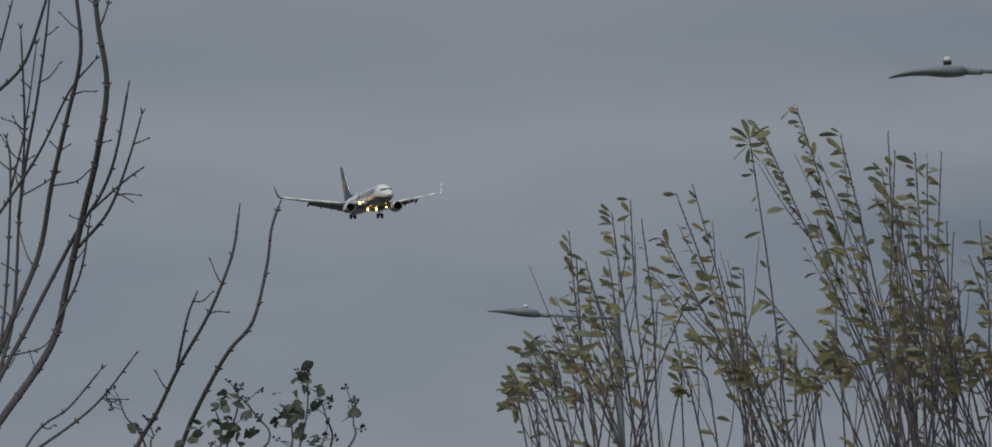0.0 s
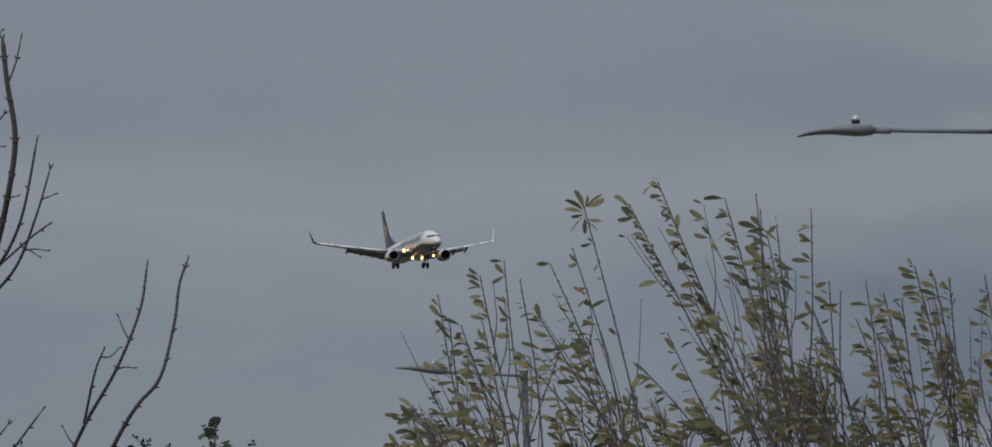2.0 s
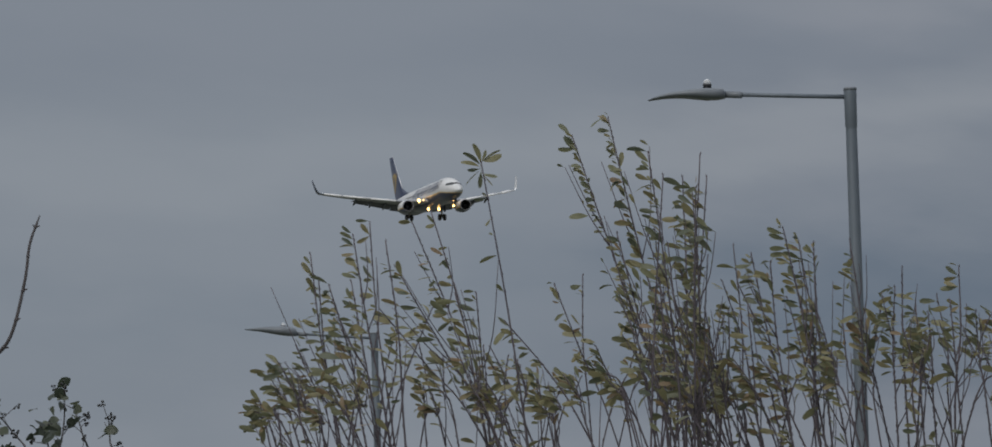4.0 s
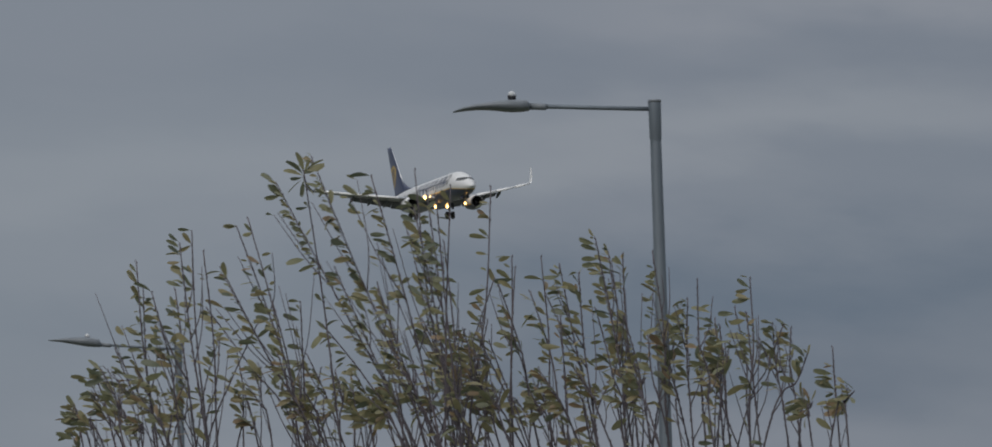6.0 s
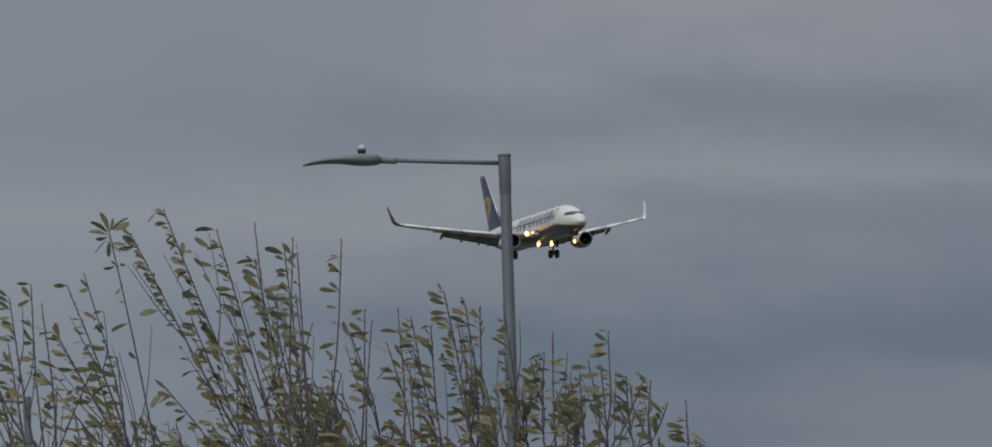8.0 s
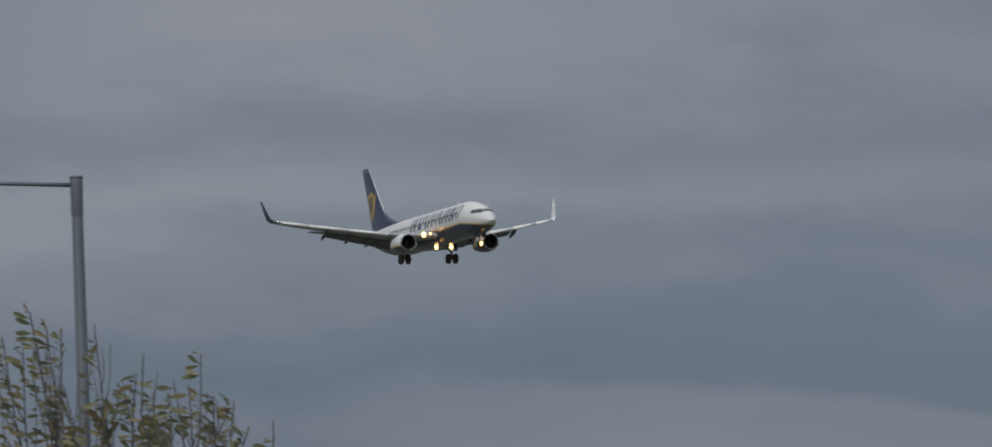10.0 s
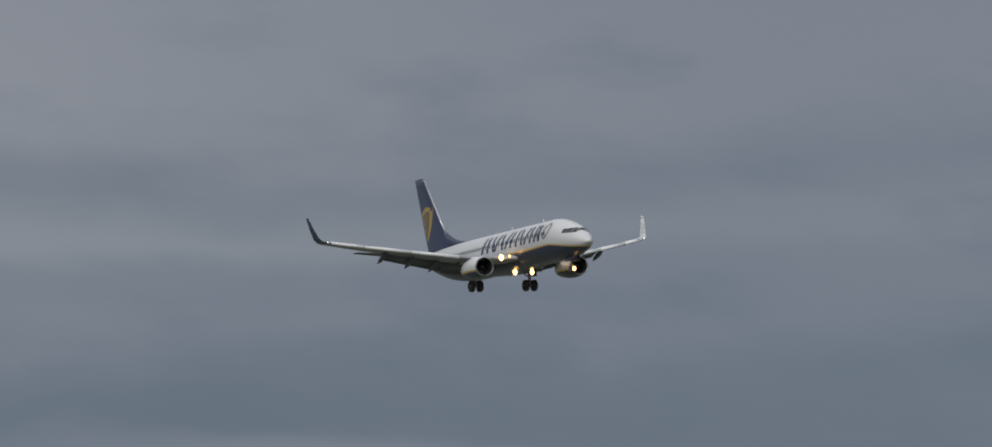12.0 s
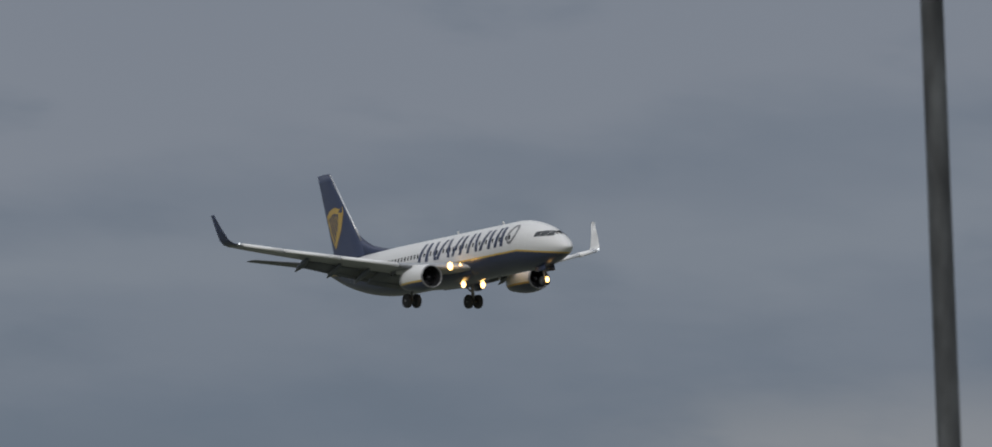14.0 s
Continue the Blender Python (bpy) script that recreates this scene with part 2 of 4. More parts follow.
def turf():
    m = Mat("rough_grass", 0.95)
    big, small = m.noise(0.05, 4.0), m.noise(7.0, 6.0)
    base = m.ramp(big, (0.3, (0.098, 0.108, 0.078)), (0.7, (0.150, 0.152, 0.112)))
    m.color(m.mix(m.math("MULTIPLY", small, 0.6), base, (0.06, 0.064, 0.036)))
    m.bump(small, 0.8, 0.05)
    return m.m


# ---- building blocks ----
def part(name, bm, material, parent=None, label="", smooth=True):
    """Links a bmesh as one mesh object, under a thing or a part."""
    me = bpy.data.meshes.new(name)
    bmesh.ops.recalc_face_normals(bm, faces=bm.faces)
    bm.to_mesh(me)
    bm.free()
    me.materials.append(material)
    if smooth:
        me.polygons.foreach_set("use_smooth", [True] * len(me.polygons))
    ob = new(name, me)
    ob.parent = parent
    return tagged(ob, label)


def loft(bm, rings, caps=True, closed=True):
    """Skins a row of rings of equal length."""
    vs = [[bm.verts.new(p) for p in ring] for ring in rings]
    n = len(rings[0])
    for a, b in zip(vs, vs[1:]):
        for i in range(n if closed else n - 1):
            j = (i + 1) % n
            bm.faces.new((a[i], a[j], b[j], b[i]))
    if caps and closed:
        bm.faces.new(vs[0])
        bm.faces.new(vs[-1][::-1])
    return bm


def tube(bm, pts, radii, n=8):
    """A round rod through points, with a radius at each."""
    pts = [Vector(p) for p in pts]
    rings = []
    for i, p in enumerate(pts):
        d = (pts[min(i + 1, len(pts) - 1)] - pts[max(i - 1, 0)]).normalized()
        u = d.cross(Vector((0.31, 0.95, 0.07))).normalized()
        v = d.cross(u)
        rings.append([p + radii[i] * (math.cos(2 * math.pi * k / n) * u + math.sin(2 * math.pi * k / n) * v) for k in range(n)])
    return loft(bm, rings)


def lathe(bm, profile, axis_point, axis="x", n=32, flat=1.0, caps=True):
    """Turns (along, radius) pairs round an axis; flat squeezes the lower half."""
    rings = []
    for along, r in profile:
        ring = []
        for k in range(n):
            a = 2 * math.pi * k / n
            u, v = r * math.cos(a), r * math.sin(a)
            if v < 0:
                v *= flat
            off = {"x": (along, u, v), "y": (u, along, v), "z": (u, v, along)}[axis]
            ring.append(Vector(axis_point) + Vector(off))
        rings.append(ring)
    return loft(bm, rings, caps)


def curve_points(ctrl, steps):
    """A smooth line through control points."""
    ctrl = [Vector(c) for c in ctrl]
    ext = [2 * ctrl[0] - ctrl[1], *ctrl, 2 * ctrl[-1] - ctrl[-2]]
    res = []
    for i in range(1, len(ext) - 2):
        a, b, c, d = ext[i - 1:i + 3]
        for k in range(steps):
            t = k / steps
            res.append(0.5 * ((2 * b) + (c - a) * t + (2 * a - 5 * b + 4 * c - d) * t * t + (3 * b - a - 3 * c + d) * t ** 3))
    res.append(ctrl[-1])
    return res


# ---- ground ----
def make_ground():
    bm = bmesh.new()
    n, span = 60, 4000.0
    grid = []
    for i in range(n + 1):
        row = []
        for j in range(n + 1):
            u, v = 2 * i / n - 1, 2 * j / n - 1
            x, y = span * u * abs(u), span * v * abs(v)
            far = min(1.0, math.hypot(x, y) / 200)
            row.append(bm.verts.new((x, y, 0.6 * far * (noise.noise((x * 0.004, y * 0.004, 0)) - 0.5))))
        grid.append(row)
    for i in range(n):
        for j in range(n):
            bm.faces.new((grid[i][j], grid[i + 1][j], grid[i + 1][j + 1], grid[i][j + 1]))
    return tagged(part("ground", bm, turf()), "rough autumn grass reaching to the horizon", "ground", kind="structure")


make_ground()


# ---- airliner: body axes are forward, left, up; stations run aft from the nose ----
def section(s):
    """Half width, half height and middle height of the body at station s."""
    if s < 6.6:
        u = max(s, 0.0) / 6.6
        return 1.88 * (1 - (1 - u) ** 2.0) ** 0.6 + 0.02, 2.0 * (1 - (1 - u) ** 1.9) ** 0.74 + 0.02, -0.66 * (1 - u) ** 1.5 - 0.10 * (1 - u)
    if s > 24:
        v = (s - 24) / 14
        top, low = 2.0 - 0.45 * v ** 2, -2.0 + 3.1 * v ** 2.15
        return 1.88 * (1 - v ** 1.7) + 0.14 * v, (top - low) / 2, (top + low) / 2
    return 1.88, 2.0, 0.0


def on_body(s, z, side, lift=0.012):
    """A point of the body's skin, lift metres proud."""
    w, h, c = section(s)
    k = max(-0.999, min(0.999, (z - c) / h))
    return Vector((17 - s, side * (w * math.sqrt(1 - k * k) + lift), z + lift * k))


def side_plate(bm, s0, s1, z0, z1, side, slant=0.0, cols=2, rows=5, lift=0.012):
    """A thin plate on the body's side between two stations and heights."""
    mid = (z0 + z1) / 2
    g = []
    for i in range(cols + 1):
        line = []
        for j in range(rows + 1):
            z = z0 + (z1 - z0) * j / rows
            line.append(bm.verts.new(on_body(s0 + (s1 - s0) * i / cols - slant * (z - mid), z, side, lift)))
        g.append(line)
    for i in range(cols):
        for j in range(rows):
            bm.faces.new((g[i][j], g[i + 1][j], g[i + 1][j + 1], g[i][j + 1]))
    return bm


def foil(chord, thick, n=12):
    """Aerofoil outline: (aft, up) pairs round the section."""
    pts = []
    for k in range(n + 1):
        u = (1 - math.cos(math.pi * k / n)) / 2
        t = 5 * thick * (0.2969 * math.sqrt(u) - 0.126 * u - 0.3516 * u * u + 0.2843 * u ** 3 - 0.1036 * u ** 4)
        pts.append((u, t))
    up = [(u * chord, (t + 0.012 * math.sin(math.pi * u)) * chord) for u, t in pts]
    low = [(u * chord, (-t * 0.8 + 0.012 * math.sin(math.pi * u)) * chord) for u, t in pts[1:-1]]
    return up + low[::-1]


def wing_part(name, stations, material, parent, label="", droop=0.0):
    """Lofts (station, side, height, chord, thickness) sections; droop turns the section nose up, in degrees."""
    bm = bmesh.new()
    c, s = math.cos(radians(droop)), math.sin(radians(droop))
    rings = []
    for st, y, z, chord, thick in stations:
        rings.append([Vector((17 - st - (a * c + b * s), y, z + b * c - a * s)) for a, b in foil(chord, thick)])
    loft(bm, rings)
    return part(name, bm, material, parent, label)


def fin_edges(z):
    """Leading and trailing station and thickness of the fin at height z."""
    k = (z - 1.6) / (9.2 - 1.6)
    return 30.9 + 6.0 * k, 36.4 + 2.45 * k, 0.52 * (1 - k) + 0.20 * k


def fin_half(s, z):
    a, b, t = fin_edges(z)
    u = max(0.0, min(1.0, (s - a) / (b - a)))
    return t / 2 * 9.9 * (0.2969 * math.sqrt(u) - 0.126 * u - 0.3516 * u * u + 0.2843 * u ** 3 - 0.1036 * u ** 4)


def fin_emblem(plane, side, outline, inner=None):
    """A flat gold shape laid on the fin: a ring between two outlines, or a plain bar."""
    bm = bmesh.new()

    def lay(p):
        return bm.verts.new((17 - p[0], side * (fin_half(*p) + 0.015), p[1]))
    a = [lay(p) for p in outline]
    if inner:
        b = [lay(p) for p in inner]
        for i in range(len(a)):
            j = (i + 1) % len(a)
            bm.faces.new((a[i], a[j], b[j], b[i]))
    else:
        bm.faces.new(a)
    return part("fin_emblem", bm, GOLD_PAINT, plane, "plain gold shape painted on the navy fin", smooth=False)


def wheel(parent, x, y, z, radius, width):
    bm = bmesh.new()
    r, w = radius, width / 2
    lathe(bm, [(-w * 0.8, r * 0.55), (-w, r * 0.75), (-w * 0.85, r * 0.94), (-w * 0.4, r), (w * 0.4, r), (w * 0.85, r * 0.94), (w, r * 0.75), (w * 0.8, r * 0.55)], (x, y, z), "y", 24)
    tyre = part("wheel", bm, RUBBER, parent, "black rubber aircraft tyre")
    return tyre


def lamp_lens(plane, x, y, z, r, material, label, name="landing_light"):
    bm = bmesh.new()
    bmesh.ops.create_uvsphere(bm, u_segments=16, v_segments=10, radius=r)
    # lens is drawn oversize and tall to include the lamp's glare
    for v in bm.verts:
        v.co = Vector((v.co.x * 0.6 + x, v.co.y * 0.85 + y, v.co.z * 1.15 + z))
    return part(name, bm, material, plane, label)


def make_airliner():
    plane = new("airliner")
    tagged(plane, "white and navy twin-engine jet airliner descending with wheels and flaps down", "airliner")
    # body
    bm = bmesh.new()
    stations = [0.0, 0.03, 0.1, 0.22, 0.4, 0.65, 0.95, 1.3, 1.7, 2.1, 2.6, 3.2, 3.9, 4.7, 5.6, 6.6] + [6.6 + 17.4 * k / 12 for k in range(1, 13)] + [24 + 14 * k / 16 for k in range(1, 17)]
    rings = []
    for s in stations:
        w, h, c = section(s)
        rings.append([Vector((17 - s, w * math.cos(2 * math.pi * k / 48), c + h * math.sin(2 * math.pi * k / 48))) for k in range(48)])
    loft(bm, rings)
    body = part("fuselage", bm, LIVERY, plane, "white fuselage with gold line and navy belly")
    # belly fairing round the wing roots
    bm = bmesh.new()
    rings = []
    for k in range(17):
        u = k / 16
        b = math.sin(math.pi * u) ** 0.6 if 0 < u < 1 else 0.0
        rings.append([Vector((17 - (11.2 + 13.0 * u), (0.6 + 1.5 * b) * math.cos(a), -1.15 - 0.1 * b + (0.3 + 0.62 * b) * math.sin(a))) for a in [2 * math.pi * i / 32 for i in range(32)]])
    loft(bm, rings)
    part("belly_fairing", bm, NAVY_PAINT, plane, "navy fairing under the wing roots")
    # cockpit panes, doors, cabin windows, brand bars
    for side in (1, -1):
        for s0, s1, z0, z1 in ((1.36, 1.84, 0.24, 0.64), (1.88, 2.42, 0.26, 0.72), (2.46, 3.0, 0.30, 0.70)):
            part("cockpit_window", side_plate(bmesh.new(), s0, s1, z0, z1, side, 0.12), GLASS, body, "dark cockpit window pane", smooth=False)
        for k in range(58):
            s = 5.9 + 0.508 * k
            part("cabin_window", side_plate(bmesh.new(), s, s + 0.22, 0.42, 0.76, side, 0, 1, 2), GLASS, body, smooth=False)
        for s, wide, high in ((3.9, 0.86, 1.75), (17.2, 0.5, 0.9), (18.1, 0.5, 0.9), (31.6, 0.76, 1.6)):
            seam = bmesh.new()
            for a, b, c, d in ((s, s + 0.03, -0.35, high - 0.35), (s + wide, s + wide + 0.03, -0.35, high - 0.35), (s, s + wide, high - 0.37, high - 0.35)):
                side_plate(seam, a, b, c, d, side)
            part("door_seam", seam, SLAT, body, "thin grey outline of a cabin door", smooth=False)
        bars = [(6.9, 0.55, 0.1), (7.7, 0.50, 0.3), (8.75, 0.50, 0.2), (9.75, 0.50, 0.6), (10.9, 0.46, -0.1), (11.9, 0.46, 0.3), (13.1, 0.46, 0.3), (14.05, 0.46, 0.6), (15.2, 0.46, -0.1), (16.4, 0.50, 0.6), (17.3, 0.46, -0.1), (18.45, 0.55, 0.1), (19.5, 0.50, 0.3)]
        for s, wide, slant in bars:
            part("name_bar", side_plate(bmesh.new(), s, s + wide * 0.84, 0.0, 1.48, side, slant * side * -1 if side > 0 else slant, lift=0.022), NAVY_PAINT, body, "plain navy bar of the painted brand name", smooth=False)
        ring = bmesh.new()
        outer = [on_body(5.75 + 0.62 * math.cos(a) - 0.25 * math.sin(a), 0.8 + 0.74 * math.sin(a), side) for a in [2 * math.pi * k / 24 for k in range(24)]]
        inner = [on_body(5.75 + 0.36 * math.cos(a) - 0.25 * math.sin(a), 0.8 + 0.54 * math.sin(a), side) for a in [2 * math.pi * k / 24 for k in range(24)]]
        va, vb = [ring.verts.new(p) for p in outer], [ring.verts.new(p) for p in inner]
        for i in range(24):
            ring.faces.new((va[i], va[(i + 1) % 24], vb[(i + 1) % 24], vb[i]))
        part("side_emblem", ring, STRUT, body, "plain grey ring painted beside the name", smooth=False)
    # fin with dorsal fillet
    bm = bmesh.new()
    rings = []
    for k in range(13):
        z = 1.3 + (9.2 - 1.3) * k / 12
        a, b, t = fin_edges(z)
        n = 14
        us = [(1 - math.cos(math.pi * i / n)) / 2 for i in range(n + 1)]
        right = [Vector((17 - (a + u * (b - a)), fin_half(a + u * (b - a), z), z)) for u in us]
        rings.append(right + [Vector((p.x, -p.y, p.z)) for p in right[1:-1][::-1]])
    loft(bm, rings)
    fin = part("tail_fin", bm, NAVY_PAINT, plane, "tall swept navy tail fin")
    bm = bmesh.new()
    rings = []
    for s, z0, z1, w in ((26.6, 1.7, 1.96, 0.04), (27.8, 1.7, 2.08, 0.08), (29.0, 1.6, 2.27, 0.12), (30.2, 1.5, 2.58, 0.16), (31.2, 1.5, 2.98, 0.19), (32.0, 1.5, 3.42, 0.18), (32.9, 1.5, 3.95, 0.14), (33.6, 1.5, 4.2, 0.10)):
        rings.append([Vector((17 - s, w, z0)), Vector((17 - s, w * 0.5, (z0 + 2 * z1) / 3)), Vector((17 - s, 0.0, z1)), Vector((17 - s, -w * 0.5, (z0 + 2 * z1) / 3)), Vector((17 - s, -w, z0))])
    loft(bm, rings)
    part("dorsal_fillet", bm, NAVY_PAINT, plane)
    edge = [(fin_edges(z)[0] - 0.015, z) for z in (3.2, 5, 7, 9.1)]
    part("fin_leading_edge", tube(bmesh.new(), [(17 - s, 0, z) for s, z in edge], [0.075, 0.07, 0.06, 0.05], 10), BARE_METAL, fin, "bare metal leading edge")
    for side in (1, -1):
        def across(k, z):
            """A place on the fin, k of its chord from the trailing edge."""
            lead, trail, _ = fin_edges(z)
            return trail - k * (trail - lead), z
        outer = ((0.06, 5.75), (0.06, 4.9), (0.07, 3.9), (0.12, 2.85), (0.34, 3.7), (0.56, 4.45), (0.74, 5.2), (0.86, 5.7), (0.95, 6.25), (0.78, 6.1), (0.58, 6.32), (0.30, 6.14))
        inner = ((0.13, 5.5), (0.13, 4.9), (0.13, 4.0), (0.15, 3.35), (0.26, 3.95), (0.42, 4.6), (0.54, 5.15), (0.60, 5.5), (0.64, 5.72), (0.58, 5.74), (0.48, 5.85), (0.30, 5.72))
        fin_emblem(fin, side, [across(*p) for p in outer], [across(*p) for p in inner])
        for k, low in ((0.19, 3.7), (0.29, 4.2), (0.39, 4.65), (0.49, 5.1)):
            fin_emblem(fin, side, [across(k, low), across(k + 0.035, low), across(k + 0.035, 5.75), across(k, 5.75)])
    # tailplanes
    for side in (1, -1):
        wing_part("tailplane", [(33.2, side * 0.3, 1.22, 4.1, 0.09), (34.1, side * 1.5, 1.36, 3.5, 0.09), (37.2, side * 7.1, 2.04, 1.5, 0.08), (37.6, side * 7.2, 2.05, 1.0, 0.06)], FLAP_GREY, plane, "grey swept tailplane")
    # tail cone exhaust
    bm = bmesh.new()
    lathe(bm, [(0.25, 0.17), (-0.1, 0.15), (-0.35, 0.12)], (-21.0, 0, 1.36), "x", 16)
    part("tail_exhaust", bm, DARK_METAL, plane)
    # wings
    for side in (1, -1):
        wing = wing_part("wing", [(11.6, side * 0.8, -1.3, 9.6, 0.11), (12.9, side * 1.9, -1.25, 8.2, 0.12), (14.6, side * 3.6, -1.03, 6.6, 0.12), (15.9, side * 5.7, -0.82, 5.0, 0.11), (18.6, side * 10.3, 0.06, 3.7, 0.105), (21.1, side * 14.3, 0.86, 2.6, 0.10), (22.7, side * 16.7, 1.40, 1.9, 0.10)], WING_METAL, plane, "grey swept wing with bright slats")
        wing_part("winglet", [(22.7, side * 16.72, 1.405, 1.86, 0.09), (23.0, side * 17.05, 1.54, 1.62, 0.08), (23.35, side * 17.3, 1.88, 1.4, 0.07), (24.0, side * 17.55, 2.85, 0.95, 0.07), (24.7, side * 17.76, 3.95, 0.5, 0.07)], NAVY_PAINT if side < 0 else WHITE_PAINT, wing, "upswept blended winglet")
        # drooped slats along the leading edge
        for a, b in (((16.1, 6.1, -0.80), (18.35, 9.9, -0.08)), ((18.41, 10.0, -0.06), (20.7, 13.7, 0.68)), ((20.76, 13.8, 0.70), (22.45, 16.4, 1.28))):
            wing_part("slat", [(a[0] - 0.18, side * a[1], a[2] - 0.06, 1.05, 0.36), (b[0] - 0.16, side * b[1], b[2] - 0.03, 0.84, 0.34)], SLAT, wing, "pale drooped leading-edge slat", -16)
        # flaps
        for a, b, chord in (((20.1, 1.95, -1.08), (20.3, 5.45, -0.92), (2.2, 1.7)), ((20.4, 5.5, -0.92), (21.9, 11.2, 0.12), (1.45, 0.95))):
            wing_part("flap", [(a[0], side * a[1], a[2], chord[0], 0.13), (b[0], side * b[1], b[2], chord[1], 0.13)], FLAP_GREY, wing, "lowered dark grey flap", 18)
            wing_part("aft_flap", [(a[0] + chord[0] * 0.9, side * a[1], a[2] - chord[0] * 0.31, chord[0] * 0.3, 0.12), (b[0] + chord[1] * 0.9, side * b[1], b[2] - chord[1] * 0.31, chord[1] * 0.3, 0.12)], FLAP_GREY, wing, "lowered aft flap", 28)
        for y, z, s in ((6.7, -1.12, 20.6), (8.9, -0.68, 21.2), (11.4, -0.14, 21.9)):
            bm = bmesh.new()
            lathe(bm, [(1.2, 0.02), (0.8, 0.16), (0.1, 0.24), (-0.7, 0.2), (-1.5, 0.03)], (0, 0, 0), "x", 12)
            bmesh.ops.transform(bm, matrix=pose(17 - s, side * y, z, 0, -20, 0), verts=bm.verts)
            part("flap_fairing", bm, FLAP_GREY, wing, "canoe-shaped flap track fairing")
        # engine
        hub = Vector((17 - 12.8, side * 4.95, -2.06))
        bm = bmesh.new()
        lathe(bm, [(-0.12, 0.97), (-0.6, 1.05), (-1.3, 1.10), (-2.2, 1.07), (-3.2, 0.9), (-3.9, 0.76), (-3.88, 0.7), (-3.0, 0.72), (-2.0, 0.78), (-0.9, 0.78)], hub, "x", 40, 0.93, False)
        engine = part("engine", bm, NACELLE, plane, "rounded engine nacelle, white over navy")
        bm = bmesh.new()
        lathe(bm, [(-0.10, 0.83), (-0.02, 0.86), (0.0, 0.89), (-0.02, 0.93), (-0.12, 0.975)], hub, "x", 40, 0.93, False)
        part("inlet_lip", bm, STRUT, engine, "bare metal inlet lip")
        # duct wall is coloured dark for the shade inside the inlet
        bm = bmesh.new()
        lathe(bm, [(-0.92, 0.775), (-0.4, 0.78), (-0.10, 0.828)], hub, "x", 40, 0.93, False)
        part("inlet_duct", bm, DARK_METAL, engine, "dark inlet duct")
        fan = bmesh.new()
        for k in range(24):
            a = 2 * math.pi * k / 24
            u, v = Vector((0, math.cos(a), math.sin(a))), Vector((0, -math.sin(a), math.cos(a)))
            pts = [hub + Vector((-0.85, 0, 0)) + u * 0.2 - v * 0.02, hub + Vector((-0.78, 0, 0)) + u * 0.2 + v * 0.04, hub + Vector((-0.72, 0, 0)) + u * 0.70 + v * 0.10, hub + Vector((-0.88, 0, 0)) + u * 0.70 - v * 0.05]
            fan.faces.new([fan.verts.new(p) for p in pts])
        part("fan", fan, DARK_METAL, engine, "dark fan blades")
        bm = bmesh.new()
        lathe(bm, [(-0.9, 0.74), (-0.92, 0.4), (-0.9, 0.02)], hub, "x", 24, 0.95)
        part("fan_backing", bm, RUBBER, engine)
        bm = bmesh.new()
        lathe(bm, [(-0.35, 0.02), (-0.5, 0.12), (-0.72, 0.2), (-0.9, 0.22)], hub, "x", 20)
        part("spinner", bm, DARK_METAL, engine, "dark pointed spinner")
        bm = bmesh.new()
        lathe(bm, [(-3.2, 0.6), (-3.9, 0.52), (-4.5, 0.4), (-4.5, 0.3), (-5.1, 0.05)], hub, "x", 24)
        part("core_nozzle", bm, DARK_METAL, engine, "dark hot nozzle")
        wing_part("pylon", [(13.4, side * 4.95, -1.35, 6.0, 0.06), (14.6, side * 4.95, -1.0, 4.6, 0.06)], WING_METAL, engine)
        bm = bmesh.new()
        loft(bm, [[hub + Vector((x, 0.13 * c, zz)) for c, zz in ((1, lo), (1, hi), (-1, hi), (-1, lo))] for x, lo, hi in ((-1.1, 0.9, 1.08), (-2.4, 0.9, 1.2), (-4.0, 0.5, 1.15), (-5.4, 0.75, 1.0))])
        part("pylon_fairing", bm, WHITE_PAINT, engine)
        # main wheels
        bm = tube(bmesh.new(), [(-2.5, side * 2.75, -1.2), (-2.6, side * 2.82, -2.2), (-2.7, side * 2.86, -3.27)], [0.17, 0.15, 0.12], 12)
        tube(bm, [(-2.65, side * 2.86 - 0.62, -3.27), (-2.65, side * 2.86 + 0.62, -3.27)], [0.1, 0.1], 10)
        tube(bm, [(-2.6, side * 1.5, -1.6), (-2.65, side * 2.8, -2.5)], [0.07, 0.07], 8)
        gear = part("main_gear", bm, STRUT, plane, "lowered main undercarriage leg")
        for off in (-0.43, 0.43):
            wheel(gear, -2.65, side * 2.86 + off, -3.27, 0.565, 0.4)
        bm = bmesh.new()
        bmesh.ops.create_cube(bm, size=1)
        bmesh.ops.transform(bm, matrix=pose(-2.6, side * 3.32, -1.9, 4 * side, 0, 0) @ Matrix.Diagonal((1.1, 0.04, 1.0, 1)), verts=bm.verts)
        bmesh.ops.bevel(bm, geom=bm.edges[:], offset=0.015, segments=1, affect="EDGES")
        part("gear_door", bm, NAVY_PAINT, gear)
        # lights in the wing roots and under the belly
        lamp_lens(plane, 3.6, side * 2.9, -1.14, 0.27, LANDING, "lit warm landing light in the wing root")
        lamp_lens(plane, 4.2, side * 2.3, -1.08, 0.10, LANDING, "lit runway turn-off light", "turnoff_light")
        lamp_lens(plane, 2.2, side * 0.9, -2.42, 0.235, LANDING, "lit warm landing light under the belly")
        lamp_lens(plane, -5.6, side * 16.74, 1.45, 0.07, STROBE, "white wing-tip light", "wingtip_light")
    # nose wheel
    bm = tube(bmesh.new(), [(12.9, 0, -1.6), (13.0, 0, -2.6), (13.05, 0, -3.2)], [0.11, 0.1, 0.08], 12)
    tube(bm, [(13.05, -0.3, -3.25), (13.05, 0.3, -3.25)], [0.06, 0.06], 8)
